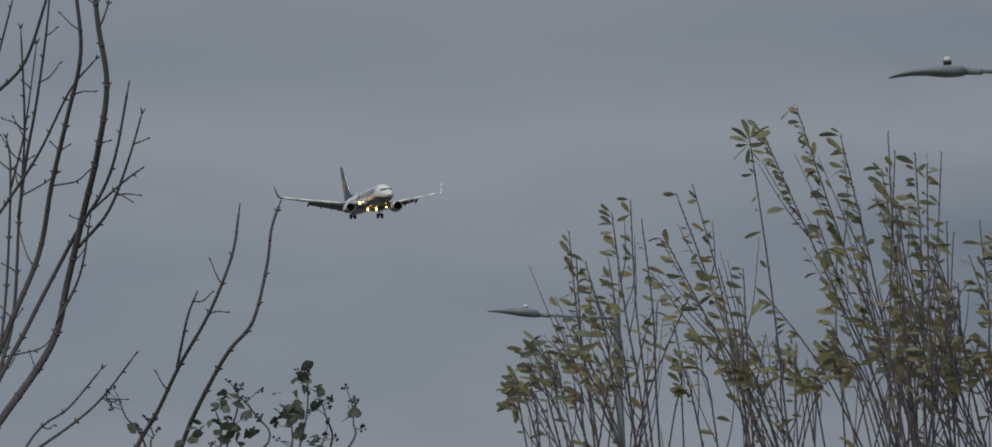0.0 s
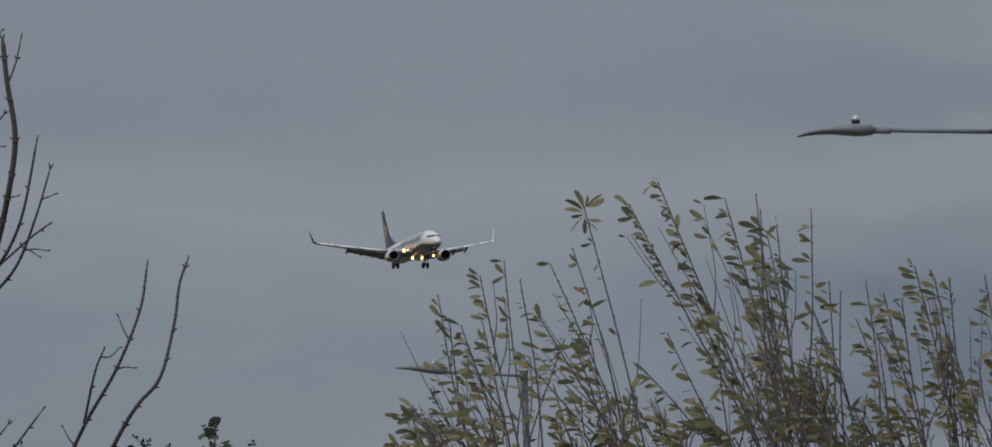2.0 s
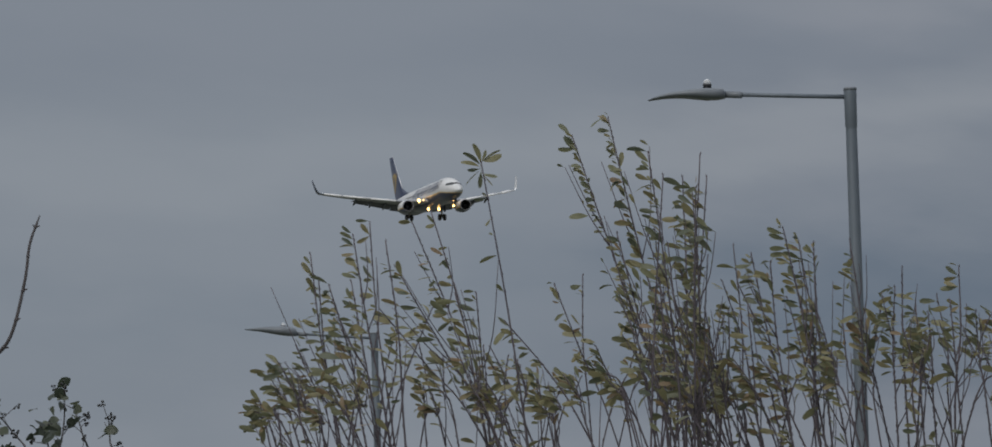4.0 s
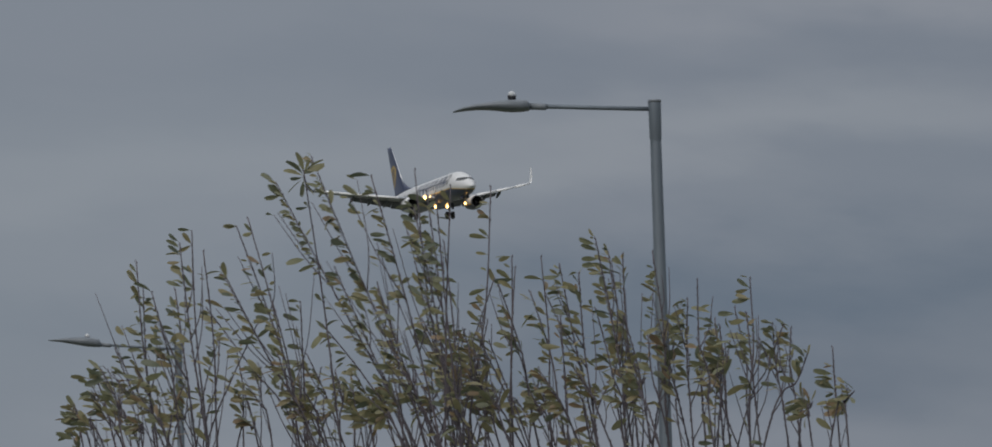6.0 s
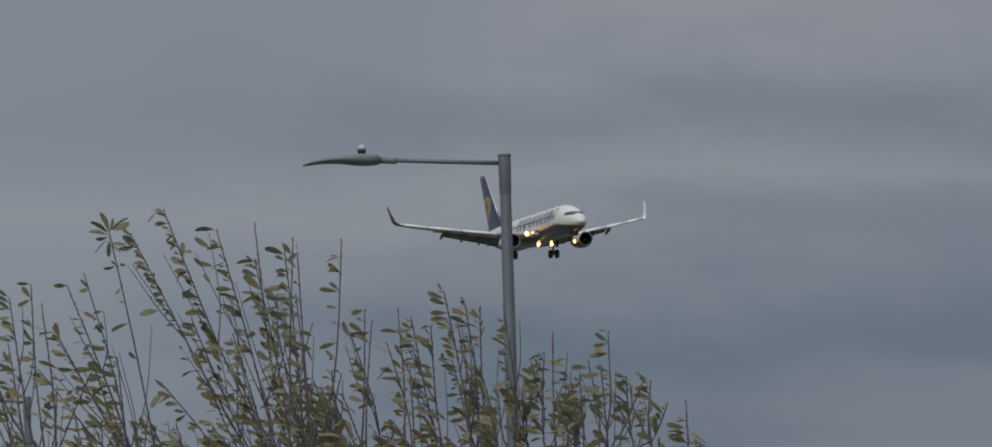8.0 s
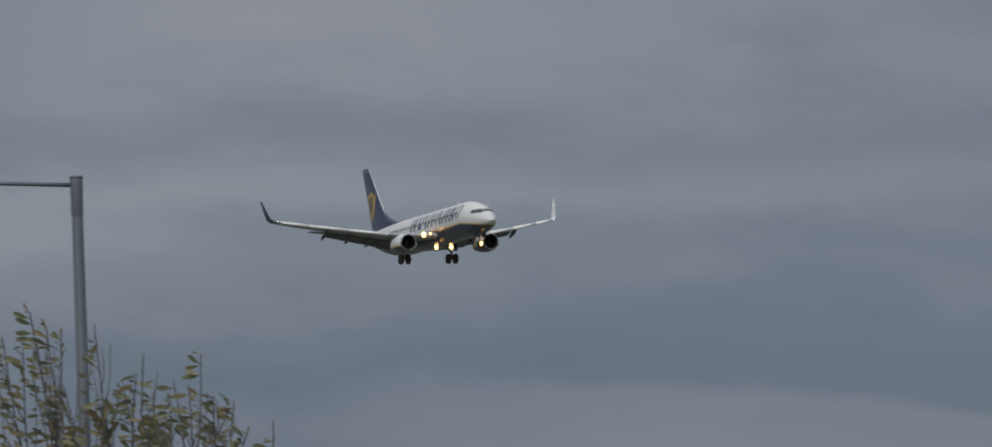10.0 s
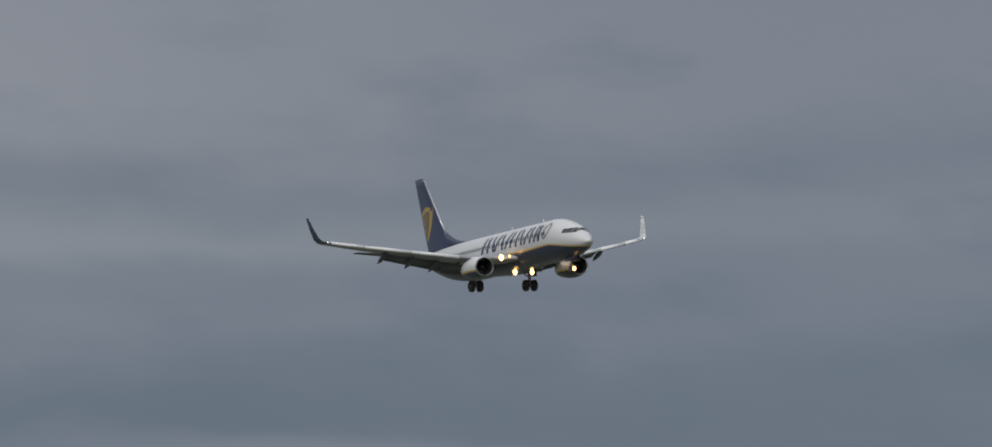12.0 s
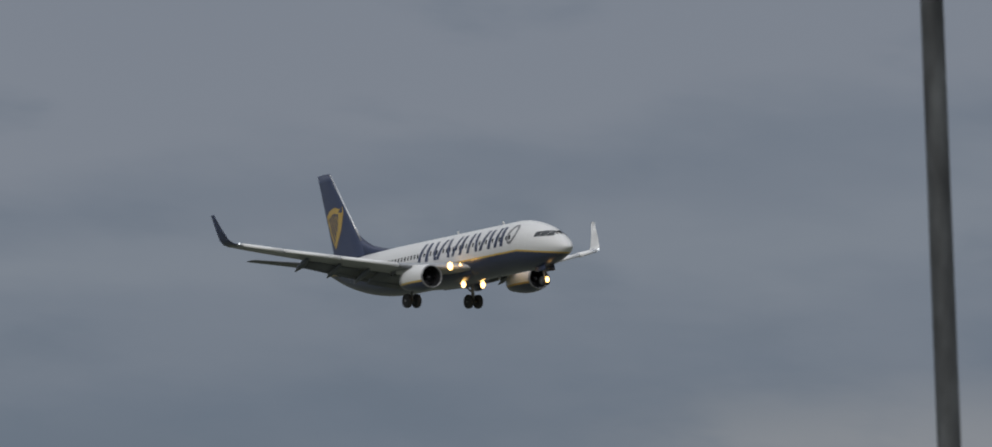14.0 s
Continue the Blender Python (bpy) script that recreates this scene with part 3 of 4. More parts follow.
    nose_gear = part("nose_gear", bm, STRUT, plane, "lowered nose undercarriage leg")
    for off in (-0.2, 0.2):
        wheel(nose_gear, 13.05, off, -3.25, 0.345, 0.2)
    for side in (1, -1):
        bm = bmesh.new()
        bmesh.ops.create_cube(bm, size=1)
        bmesh.ops.transform(bm, matrix=pose(13.2, side * 0.42, -2.2, 8 * side, 0, 0) @ Matrix.Diagonal((1.5, 0.03, 0.6, 1)), verts=bm.verts)
        bmesh.ops.bevel(bm, geom=bm.edges[:], offset=0.012, segments=1, affect="EDGES")
        part("gear_door", bm, NAVY_PAINT, nose_gear)
    lamp_lens(plane, 13.45, 0, -3.2, 0.19, LANDING, "lit warm taxi light on the nose leg", "taxi_light")
    # the wings, engines, wheels and lamps sit a little higher on the body
    for ob in plane.children:
        if ob.name.split(".")[0] in ("wing", "engine", "main_gear", "nose_gear", "landing_light", "turnoff_light", "taxi_light", "wingtip_light"):
            ob.location.z = 0.22
    # aerials
    for s, z, up in ((9.5, 1.98, 0.32), (16.5, 1.98, 0.3), (10.5, -1.98, -0.3)):
        part("aerial", loft(bmesh.new(), [[Vector((17 - s - a, b, z + h)) for a, b in ((k * 0.1, 0), (0.2 + k * 0.05, 0.025), (0.4, 0), (0.2 + k * 0.05, -0.025))] for k, h in ((0, 0), (2, up))]), WHITE_PAINT, body)
    return plane


AIRLINER = make_airliner()


# ---- street lamps ----
def rise(ob, slope):
    """Lifts a part in step with its reach from the column."""
    for v in ob.data.vertices:
        v.co.z -= slope * v.co.x


def make_street_lamp(head_rings, dome, slope):
    """A column with an arm and a flat head; dome is the photocell's place along and above the arm."""
    lamp = tagged(new("street_lamp"), "grey galvanised street lamp with a slim flat LED head", "street lamp", "street lamps along the road")
    bm = bmesh.new()
    lathe(bm, [(0.0, 0.075), (1.1, 0.075), (1.18, 0.054), (3.0, 0.050), (5.66, 0.0425), (5.675, 0.041), (5.69, 0.0455), (5.962, 0.049), (5.982, 0.047)], (0, 0, 0), "z", 24)
    part("column", bm, GALVANISED, lamp, "galvanised steel column with a wider top sleeve")
    bm = bmesh.new()
    lathe(bm, [(5.964, 0.0495), (5.980, 0.0505), (5.986, 0.047), (5.990, 0.0)], (0, 0, 0), "z", 24)
    part("cap", bm, LAMP_GREY, lamp)
    bm = tube(bmesh.new(), [(-0.04, 0, 5.915), (-0.5, 0, 5.92), (-0.90, 0, 5.925)], [0.017, 0.017, 0.017], 14)
    part("arm", bm, GALVANISED, lamp)
    bm = tube(bmesh.new(), [(-0.82, 0, 5.92), (-0.84, 0, 5.922), (-0.965, 0, 5.925)], [0.023, 0.026, 0.026], 14)
    part("spigot", bm, LAMP_GREY, lamp)
    bm = bmesh.new()
    rings = []
    for x, top, low, w in head_rings:
        mid, hh = (top + low) / 2, (top - low) / 2
        rings.append([Vector((x, w * math.copysign(abs(math.cos(a)) ** 0.6, math.cos(a)), mid + hh * math.copysign(abs(math.sin(a)) ** 0.8, math.sin(a)))) for a in [2 * math.pi * k / 24 for k in range(24)]])
    loft(bm, rings)
    head = part("lamp_head", bm, LAMP_GREY, lamp, "slim drooping grey lamp head")
    bm = bmesh.new()
    lathe(bm, [(-0.035, 0.03), (-0.013, 0.03), (-0.01, 0.033), (0.002, 0.033)], (-dome[0], 0, dome[1]), "z", 16)
    part("photocell_base", bm, DARK_METAL, head, "dark photocell socket")
    bm = bmesh.new()
    lathe(bm, [(0.002, 0.032), (0.016, 0.031), (0.032, 0.021), (0.040, 0.010), (0.042, 0.0)], (-dome[0], 0, dome[1]), "z", 16)
    part("photocell", bm, DOME, head, "pale translucent photocell dome")
    for ob in lamp.children_recursive:
        if ob.name.split(".")[0] not in ("column", "cap"):
            rise(ob, slope)
    return lamp


DROOPING = ((-0.948, 5.945, 5.897, 0.05), (-0.963, 5.966, 5.890, 0.10), (-1.02, 5.970, 5.882, 0.125), (-1.09, 5.970, 5.879, 0.135), (-1.16, 5.964, 5.884, 0.135), (-1.26, 5.950, 5.893, 0.125), (-1.36, 5.933, 5.892, 0.11), (-1.44, 5.913, 5.884, 0.085), (-1.50, 5.893, 5.874, 0.06), (-1.535, 5.876, 5.868, 0.03))
LEVEL = ((-0.94, 5.95, 5.90, 0.05), (-0.96, 5.985, 5.893, 0.10), (-1.02, 6.002, 5.89, 0.13), (-1.10, 6.008, 5.892, 0.14), (-1.20, 6.002, 5.902, 0.14), (-1.32, 5.990, 5.918, 0.12), (-1.42, 5.976, 5.930, 0.10), (-1.52, 5.960, 5.936, 0.06), (-1.58, 5.950, 5.940, 0.03))
make_street_lamp(DROOPING, (1.083, 6.0), 0.045).matrix_basis = pose(0.05, 57.6, 0)
far_lamp = make_street_lamp(LEVEL, (1.105, 6.010), 0.083)
far_lamp.matrix_basis = pose(-5.83, 92.5, -0.16)
tagged(far_lamp, "distant grey street lamp half hidden behind willow shoots")


def make_post():
    post = tagged(new("tall_post"), "tall weathered grey steel post with dark stains", "post")
    bm = bmesh.new()
    lathe(bm, [(-0.3, 0.064)] + [(0.3 * k, 0.0625 - 0.0011 * k * 0.3) for k in range(1, 23)], (0, 0, 0), "z", 24)
    part("column", bm, WEATHERED, post)
    bm = bmesh.new()
    lathe(bm, [(6.6, 0.058), (6.64, 0.058), (6.67, 0.03), (6.68, 0.0)], (0, 0, 0), "z", 24)
    part("cap", bm, LAMP_GREY, post)
    return post


make_post().matrix_basis = pose(9.07, 36.0, 0)

# ---- plants: lean and height of the main limbs and shoots, in metres ----
SHOOTS_A = [(-2.05, 2.62, -1.95, 0.5), (-1.97, 2.74, -1.89, 0.6), (-1.91, 2.81, -1.75, 0.8), (-1.84, 3.11, -1.77, 0.35), (-1.82, 3.02, -1.78, 0.3), (-1.79, 3.0, -1.69, 0.8), (-1.71, 3.01, -1.64, 0.6), (-1.69, 3.17, -1.6, 1), (-1.64, 3.21, -1.59, 0.15), (-1.59, 3.14, -1.55, 0.1), (-1.49, 2.79, -1.42, 0.15), (-1.99, 2.72, -1.92, 0.7), (-1.84, 2.76, -1.72, 0.8)]
SHOOTS_B = [(-1.57, 3.06, -1.26, 0.8), (-1.51, 3.21, -1.26, 1), (-1.45, 3.25, -1.29, 0.25), (-1.37, 3.35, -0.91, 1.2), (-1.28, 3.41, -1.15, 0.13), (-1.26, 3.43, -0.84, 1), (-1.3, 2.96, -1.27, 0.1), (-1.38, 2.96, -1.29, 0.1), (-1.16, 2.88, -0.91, 0.3), (-1.22, 2.78, -1.11, 0.8), (-1.16, 3.06, -0.91, 0.9), (-1.33, 2.78, -1.22, 1)]
SHOOTS_C = [(-1.01, 3.36, -0.79, 1), (-0.9, 3.38, -0.77, 0.5), (-0.87, 3.25, -0.74, 1.1), (-0.8, 3.31, -0.72, 1.1), (-0.75, 3.28, -0.69, 0.5), (-0.67, 3.33, -0.72, 0.15), (-0.7, 3.14, -0.67, 0.25), (-0.52, 3.32, -0.63, 0.12), (-0.62, 2.87, -0.61, 0.9), (-0.95, 2.85, -0.78, 0.7), (-0.97, 3.0, -0.83, 0.4), (-0.82, 2.85, -0.68, 1), (-0.67, 2.84, -0.57, 0.9), (-1.04, 2.68, -0.91, 0.8)]
SHOOTS_D = [(-0.49, 3.02, -0.39, 0.9), (-0.44, 3.09, -0.48, 0.2), (-0.4, 3.05, -0.45, 0.15), (-0.36, 2.98, -0.28, 0.25), (-0.31, 3.09, -0.32, 0.1), (-0.26, 3.07, -0.18, 1), (-0.15, 3.15, -0.07, 0.8), (-0.15, 2.91, -0.09, 0.3), (-0.51, 2.82, -0.41, 0.3), (-0.07, 2.85, -0.08, 0.3), (-0.05, 2.89, 0.01, 1), (-0.1, 3.1, -0.08, 0.5), (-0.05, 3.09, -0.04, 0.7), (-0.19, 3.03, -0.17, 0.9), (-0.56, 2.67, -0.48, 0.9), (-0.26, 2.74, -0.15, 0.9)]
SHOOTS_E = [(0.07, 3.10, 0.08, 0.4), (0.235, 3.0, 0.22, 0.4), (0.16, 2.89, 0.05, 0.5), (0.20, 2.93, 0.18, 0.9), (0.27, 2.86, 0.27, 0.6), (0.34, 2.90, 0.36, 0.12), (0.42, 2.99, 0.38, 0.15), (0.39, 2.88, 0.4, 0.4), (0.47, 2.84, 0.49, 0.8), (0.54, 2.82, 0.54, 1.1), (0.59, 2.72, 0.45, 0.9), (0.67, 2.75, 0.67, 0.1), (0.31, 2.84, 0.31, 0.9), (0.09, 2.82, 0.14, 1), (-0.01, 2.73, 0.04, 0.9), (0.6, 2.55, 0.56, 0.9)]
LIMBS_A = [(0.014, 0.008, [(-3.62, 2.31), (-3.49, 2.48), (-3.32, 2.71), (-3.26, 2.91), (-3.2, 3.13), (-3.15, 3.31), (-3.11, 3.53), (-3.13, 3.72), (-3.14, 3.86)]), (0.011, 0.006, [(-3.55, 2.52), (-3.46, 2.76), (-3.35, 3.0), (-3.3, 3.22), (-3.24, 3.44), (-3.19, 3.64), (-3.2, 3.86)]), (0.009, 0.004, [(-3.55, 2.47), (-3.39, 2.78), (-3.27, 2.99), (-3.21, 3.09), (-3.14, 3.19), (-3.09, 3.31), (-3.04, 3.53)]), (0.005, 0.003, [(-3.3, 2.78), (-3.22, 2.93), (-3.18, 3.11)]), (0.006, 0.003, [(-3.22, 3.02), (-3.12, 3.13), (-3.05, 3.29), (-3.0, 3.44)]), (0.004, 0.003, [(-3.18, 3.13), (-3.07, 3.22), (-3.01, 3.26)])]
LIMBS_B = [(0.007, 0.003, [(-3.56, 3.02), (-3.47, 3.14), (-3.34, 3.32), (-3.23, 3.52), (-3.14, 3.62)]), (0.008, 0.003, [(-3.51, 2.56), (-3.44, 2.8), (-3.41, 3.1), (-3.38, 3.4), (-3.38, 3.73)]), (0.006, 0.003, [(-3.53, 2.52), (-3.47, 2.8), (-3.44, 3.1), (-3.43, 3.3), (-3.44, 3.38)]), (0.007, 0.004, [(-3.54, 3.47), (-3.46, 3.53), (-3.37, 3.62), (-3.3, 3.8), (-3.28, 3.87)]), (0.006, 0.003, [(-3.41, 3.12), (-3.38, 3.3), (-3.34, 3.48), (-3.3, 3.7), (-3.28, 3.86)]), (0.004, 0.002, [(-3.43, 3.22), (-3.38, 3.4), (-3.33, 3.68)])]
LIMBS_C = [(0.005, 0.003, [(-3.49, 3.53), (-3.46, 3.63), (-3.4, 3.83)]), (0.005, 0.003, [(-3.42, 2.38), (-3.27, 2.51), (-3.16, 2.63)]), (0.007, 0.003, [(-3.5, 2.31), (-3.38, 2.38), (-3.19, 2.51), (-3.05, 2.67)]), (0.01, 0.004, [(-3.14, 2.18), (-3.06, 2.37), (-2.99, 2.48), (-2.91, 2.63), (-2.81, 2.79), (-2.73, 2.97), (-2.7, 3.12)]), (0.005, 0.003, [(-2.92, 2.62), (-2.88, 2.78), (-2.85, 2.85)]), (0.01, 0.004, [(-2.99, 2.2), (-2.92, 2.36), (-2.87, 2.47), (-2.79, 2.61), (-2.74, 2.68), (-2.67, 2.76), (-2.62, 2.93), (-2.6, 3.05), (-2.57, 3.13)])]
LIMBS_D = [(0.004, 0.002, [(-3.13, 3.71), (-3.1, 3.78), (-3.08, 3.86)]), (0.003, 0.002, [(-3.47, 2.68), (-3.36, 2.7), (-3.32, 2.73)]), (0.003, 0.002, [(-3.29, 3.22), (-3.22, 3.23), (-3.18, 3.26)]), (0.003, 0.002, [(-3.4, 3.19), (-3.32, 3.23), (-3.28, 3.26)])]


def depth(x, z, mid):
    return mid + 0.18 * math.sin(5 * x + 2 * z)


def make_bare_tree():
    """A leafless young tree with long upswept limbs and opposite buds."""
    rnd = random.Random(5)
    tree = tagged(new("bare_tree"), "leafless young tree with long dark upswept branches", "tree")
    foot, crotch = (-3.78, -0.1), (-3.68, 1.95)
    bm = bmesh.new()
    line = curve_points([(foot[0], 24.05, foot[1]), (-3.77, 24.0, 0.9), (crotch[0], depth(*crotch, 24), crotch[1]), (-3.6, depth(-3.6, 2.35, 24), 2.35)], 5)
    tube(bm, line, [0.075 - 0.055 * k / (len(line) - 1) for k in range(len(line))], 12)
    part("trunk", bm, BARK, tree)
    for thick, thin, pts in LIMBS_A + LIMBS_B + LIMBS_C + LIMBS_D:
        pts = list(pts)
        if pts[0][1] < 2.3 and pts[0][0] > -3.2:
            pts = [(-3.70, 1.1), (-3.42, 1.6)] + pts
        elif pts[0][1] < 2.62 and pts[0][0] < -3.4:
            pts = [(-3.69, 1.85)] + pts
        elif pts[0][0] < -3.48:
            pts = [(-3.62, pts[0][1] - 0.3)] + pts
        ctrl = []
        for x, z in pts:
            y = depth(x, z, 24)
            ctrl.append((x * y / 24, y, EYE.z + (z - EYE.z) * y / 24))
        line = curve_points(ctrl, 6)
        n = len(line)
        bm = bmesh.new()
        radii = [thick + (thin - thick) * k / (n - 1) for k in range(n)]
        radii[-1] *= 0.5
        tube(bm, line, radii, 8)
        # buds, nodes and short spurs along the limb
        gap = 0.0
        for k in range(2, n - 1):
            gap += (line[k] - line[k - 1]).length
            if gap < 0.075:
                continue
            gap = rnd.uniform(-0.04, 0.01)
            d = (line[k + 1] - line[k]).normalized()
            out = d.cross(Vector((rnd.uniform(-0.4, 0.4), 1, rnd.uniform(-0.2, 0.2)))).normalized()
            tube(bm, [line[k] - d * 0.006, line[k], line[k] + d * 0.006], [radii[k], radii[k] * 1.22, radii[k]], 8)
            for sgn in (1, -1):
                if rnd.random() < 0.55:
                    way = (out * sgn * 0.8 + d * 0.6).normalized()
                    if rnd.random() < 0.24:
                        l = rnd.uniform(0.03, 0.11)
                        bend = Vector((0, 0, rnd.uniform(-0.2, 0.45))) * l
                        spur = curve_points([line[k], line[k] + way * l * 0.5, line[k] + way * l + bend], 3)
                        tube(bm, spur, [0.0030 - 0.0014 * j / (len(spur) - 1) for j in range(len(spur))], 6)
                        tube(bm, [spur[-1] - way * 0.002, spur[-1] + way * 0.004, spur[-1] + way * 0.011], [0.0018, 0.0032, 0.0008], 6)
                    else:
                        tube(bm, [line[k] + way * radii[k] * 0.6, line[k] + way * (radii[k] + 0.005), line[k] + way * (radii[k] + 0.012)], [0.0026, 0.0032, 0.0008], 6)
        d = (line[-1] - line[-2]).normalized()
        for sgn in ((0,) if rnd.random() < 0.6 else (-1, 1)):
            way = (d + Vector((0.55 * sgn, 0, 0))).normalized()
            tube(bm, [line[-1] - d * 0.004, line[-1] + way * 0.009, line[-1] + way * 0.018], [0.0024, 0.0030, 0.0008], 6)
        part("limb", bm, BARK, tree)
    return tree


make_bare_tree()


def leaf_mesh(name, length, width, fold, curl, material, tip=0.35):
    """One leaf along +x from its stalk: a folded, curled blade with a midrib and a stalk."""
    bm = bmesh.new()
    rows = []
    for u in (0.0, 0.16, 0.38, 0.62, 0.84, 1.0):
        w = width / 2 * max(0.04, math.sin(math.pi * min(1.0, (u * (1 - tip * 0.3) + 0.02))) ** 0.75) * (0.72 + 0.5 * u)
        z = -curl * u * u * length
        rows.append([bm.verts.new((u * length, s * w, z + fold * abs(s) * w)) for s in (-1, 0, 1)])
    for a, b in zip(rows, rows[1:]):
        for i in (0, 1):
            bm.faces.new((a[i], a[i + 1], b[i + 1], b[i]))
    stalk = [bm.verts.new(p) for p in ((-0.010, 0.0006, 0.0), (-0.010, -0.0006, 0.0), (0.004, -0.0009, 0.0), (0.004, 0.0009, 0.0))]
    bm.faces.new(stalk)
    me = bpy.data.meshes.new(name)
    bm.to_mesh(me)
    bm.free()
    me.materials.append(material)
    me.polygons.foreach_set("use_smooth", [True] * len(me.polygons))
    return me


WILLOW_LEAVES = [leaf_mesh("leaf", l, w, f, c, LEAF) for l, w, f, c in ((0.066, 0.021, 0.30, 0.12), (0.058, 0.019, 0.45, 0.25), (0.050, 0.018, 0.2, -0.12), (0.062, 0.024, 0.12, 0.35), (0.040, 0.013, 0.5, 0.1))]


def leaf_pose(at, way, roll):
    """A leaf's pose: its stalk at a point, its tip pointing along a way."""
    x = way.normalized()
    y = Vector((0, 0, 1)).cross(x)
    y = y.normalized() if y.length > 1e-3 else Vector((0, 1, 0))
    z = x.cross(y)
    m = Matrix((x, y, z)).transposed().to_4x4()
    return Matrix.Translation(at) @ m @ Matrix.Rotation(roll, 4, "X")


SWAYING = []
PIVOT = 1.25


def gust_of(clump, tx, tz, leafy):
    """Which gusts a shoot follows: thin and outer shoots lag behind the rest of their shrub."""
    if clump == "B":
        return "R" if tx < -1.4 else "S" if leafy < 0.2 else "A" if tz < 3.05 else "B"
    if clump == "C":
        return "C" if tx < -0.86 and tz > 3.0 else "T" if tx > -0.72 and leafy < 0.2 else "M"
    if clump == "E":
        return "F" if tx < 0.15 else "E"
    return clump


def make_willow(shoots, filler, mid, seed, clump, label):
    """A many-stemmed shrub: limbs from the ground, and whippy shoots that sway on them."""
    rnd = random.Random(seed)
    shrub = tagged(new("willow_shrub"), label, "shrub", "willow shrubs in a hedge")
    xs = [s[2] for s in shoots]
    centre = sum(xs) / len(xs) + 0.12
    rows = list(shoots)
    lo, hi = min(xs), max(xs)
    for _ in range(filler):
        low = rnd.uniform(lo - 0.02, hi + 0.05)
        near = min(shoots, key=lambda s: abs(s[2] - low))
        top = 2.5 + (near[1] - 2.5) * rnd.uniform(0.15, 0.8)
        fan = 0.8 * (low - (lo + hi) / 2)
        rows.append((low + (top - 2.47) * (fan - rnd.uniform(-0.48, 0.55)), top, low, rnd.choice((0.08, 0.08, 0.08, 0.1, 0.3, 0.5))))
    trunk = bmesh.new()
    single = 0
    for k, (tx, tz, lx, leafy) in enumerate(rows):
        dy = rnd.uniform(-0.55, 0.55)
        whip = k >= len(shoots)
        lean = max(-0.45, min((lx - tx) / max(0.2, tz - 2.5), 0.6))
        px = lx + lean * 0.9 + (centre - lx) * 0.05
        foot = Vector((centre + (px - centre) * 0.25 + rnd.uniform(-0.05, 0.05), mid + dy * 0.3, -0.08))
        piv = Vector((px, mid + dy * 0.8, PIVOT))
        k_depth = (mid + dy) / mid
        tube(trunk, curve_points([foot, foot.lerp(piv, 0.5) + Vector((rnd.uniform(-0.05, 0.05), 0, 0.05)), piv], 4), [0.021, 0.019, 0.017, 0.016, 0.015, 0.014, 0.013, 0.012, 0.011], 7)
        low = Vector((lx * k_depth, mid + dy, 1.65 + (2.5 - 1.65) * k_depth)) - piv
        tip = Vector((tx * k_depth, mid + dy, 1.65 + (tz - 1.65) * k_depth)) - piv
        half = low.lerp(tip, 0.5) + Vector((rnd.uniform(-0.015, 0.022), 0, 0.0))
        line = curve_points([(0, 0, -0.03), low * 0.5 + Vector((0.01, 0, 0)), low, half, tip], 7)
        n = len(line)
        bm = bmesh.new()
        thick = rnd.uniform(0.0030, 0.0048) if whip else 0.0058 if tz > 2.95 else 0.0045
        radii = [thick + (0.0021 - thick) * (j / (n - 1)) ** 0.8 for j in range(n)]
        tube(bm, line, radii, 7)
        spots = []
        step = 0.019 / max(leafy, 0.08) ** 0.8
        for j in range(n - 1, 3, -1):
            seg = (line[j] - line[j - 1]).length
            d = (line[j] - line[j - 1]).normalized()
            pos = 0.0
            while pos < seg:
                at = line[j].lerp(line[j - 1], pos / seg)
                if rnd.random() < 0.7:
                    b = at + Vector((rnd.choice((-1, 1)) * radii[j] * 1.1, rnd.uniform(-1, 1) * radii[j], 0))
                    tube(bm, [b - d * 0.004, b, b + d * 0.006], [0.0008, 0.0021, 0.0006], 5)
                along = 1 - (n - 1 - j + pos / seg) / (n - 1)
                patch = 1.25 * noise.noise((8.0 * along + 3.1 * k, 0.7 * k, seed)) + (0.30 if 0.74 < along < 0.985 else -0.12)
                if at.z + piv.z > 2.1 and rnd.random() < (0.50 + 1.6 * patch) * (0.16 + 1.02 * min(1.0, max(0.0, (along - 0.45) / 0.3))):
                    spots.append((at, d))
                    if rnd.random() < 0.42:
                        spots.append((at + Vector((rnd.uniform(-0.006, 0.006), rnd.uniform(-0.01, 0.01), rnd.uniform(-0.008, 0.008))), d))
                elif whip and at.z + piv.z > 2.3 and rnd.random() < 0.1:
                    spots.append((at, d))
                pos += step * rnd.uniform(0.6, 1.5)
        # side twigs, with leaves of their own
        for _ in range(rnd.randint(3, 6) if leafy > 0.3 else rnd.randint(0, 2) if whip else rnd.randint(0, 1)):
            j = rnd.randint(n // 3 + 2, n - 6)
            d = (line[j + 1] - line[j]).normalized()
            l = rnd.uniform(0.35, 0.75) * min(0.6, (line[-1] - line[j]).length)
            way = (d + Vector((rnd.choice((-1, 1)) * rnd.uniform(0.15, 0.6), rnd.uniform(-0.4, 0.4), 0.1))).normalized()
            twig = curve_points([line[j], line[j] + way * l * 0.5, line[j] + way * l * 0.9 + Vector((-0.01, 0, 0.02)) + d * l * 0.25], 4)
            tube(bm, twig, [0.0026 - 0.0014 * q / (len(twig) - 1) for q in range(len(twig))], 6)
            if leafy > 0.25 and rnd.random() < 0.5:
                for q in range(4, len(twig)):
                    if twig[q].z + piv.z > 2.15 and rnd.random() < 0.3 + 0.6 * q / len(twig):
                        spots.append((twig[q], (twig[q] - twig[q - 1]).normalized()))
        rosette = 11 if leafy == 0.13 else 0
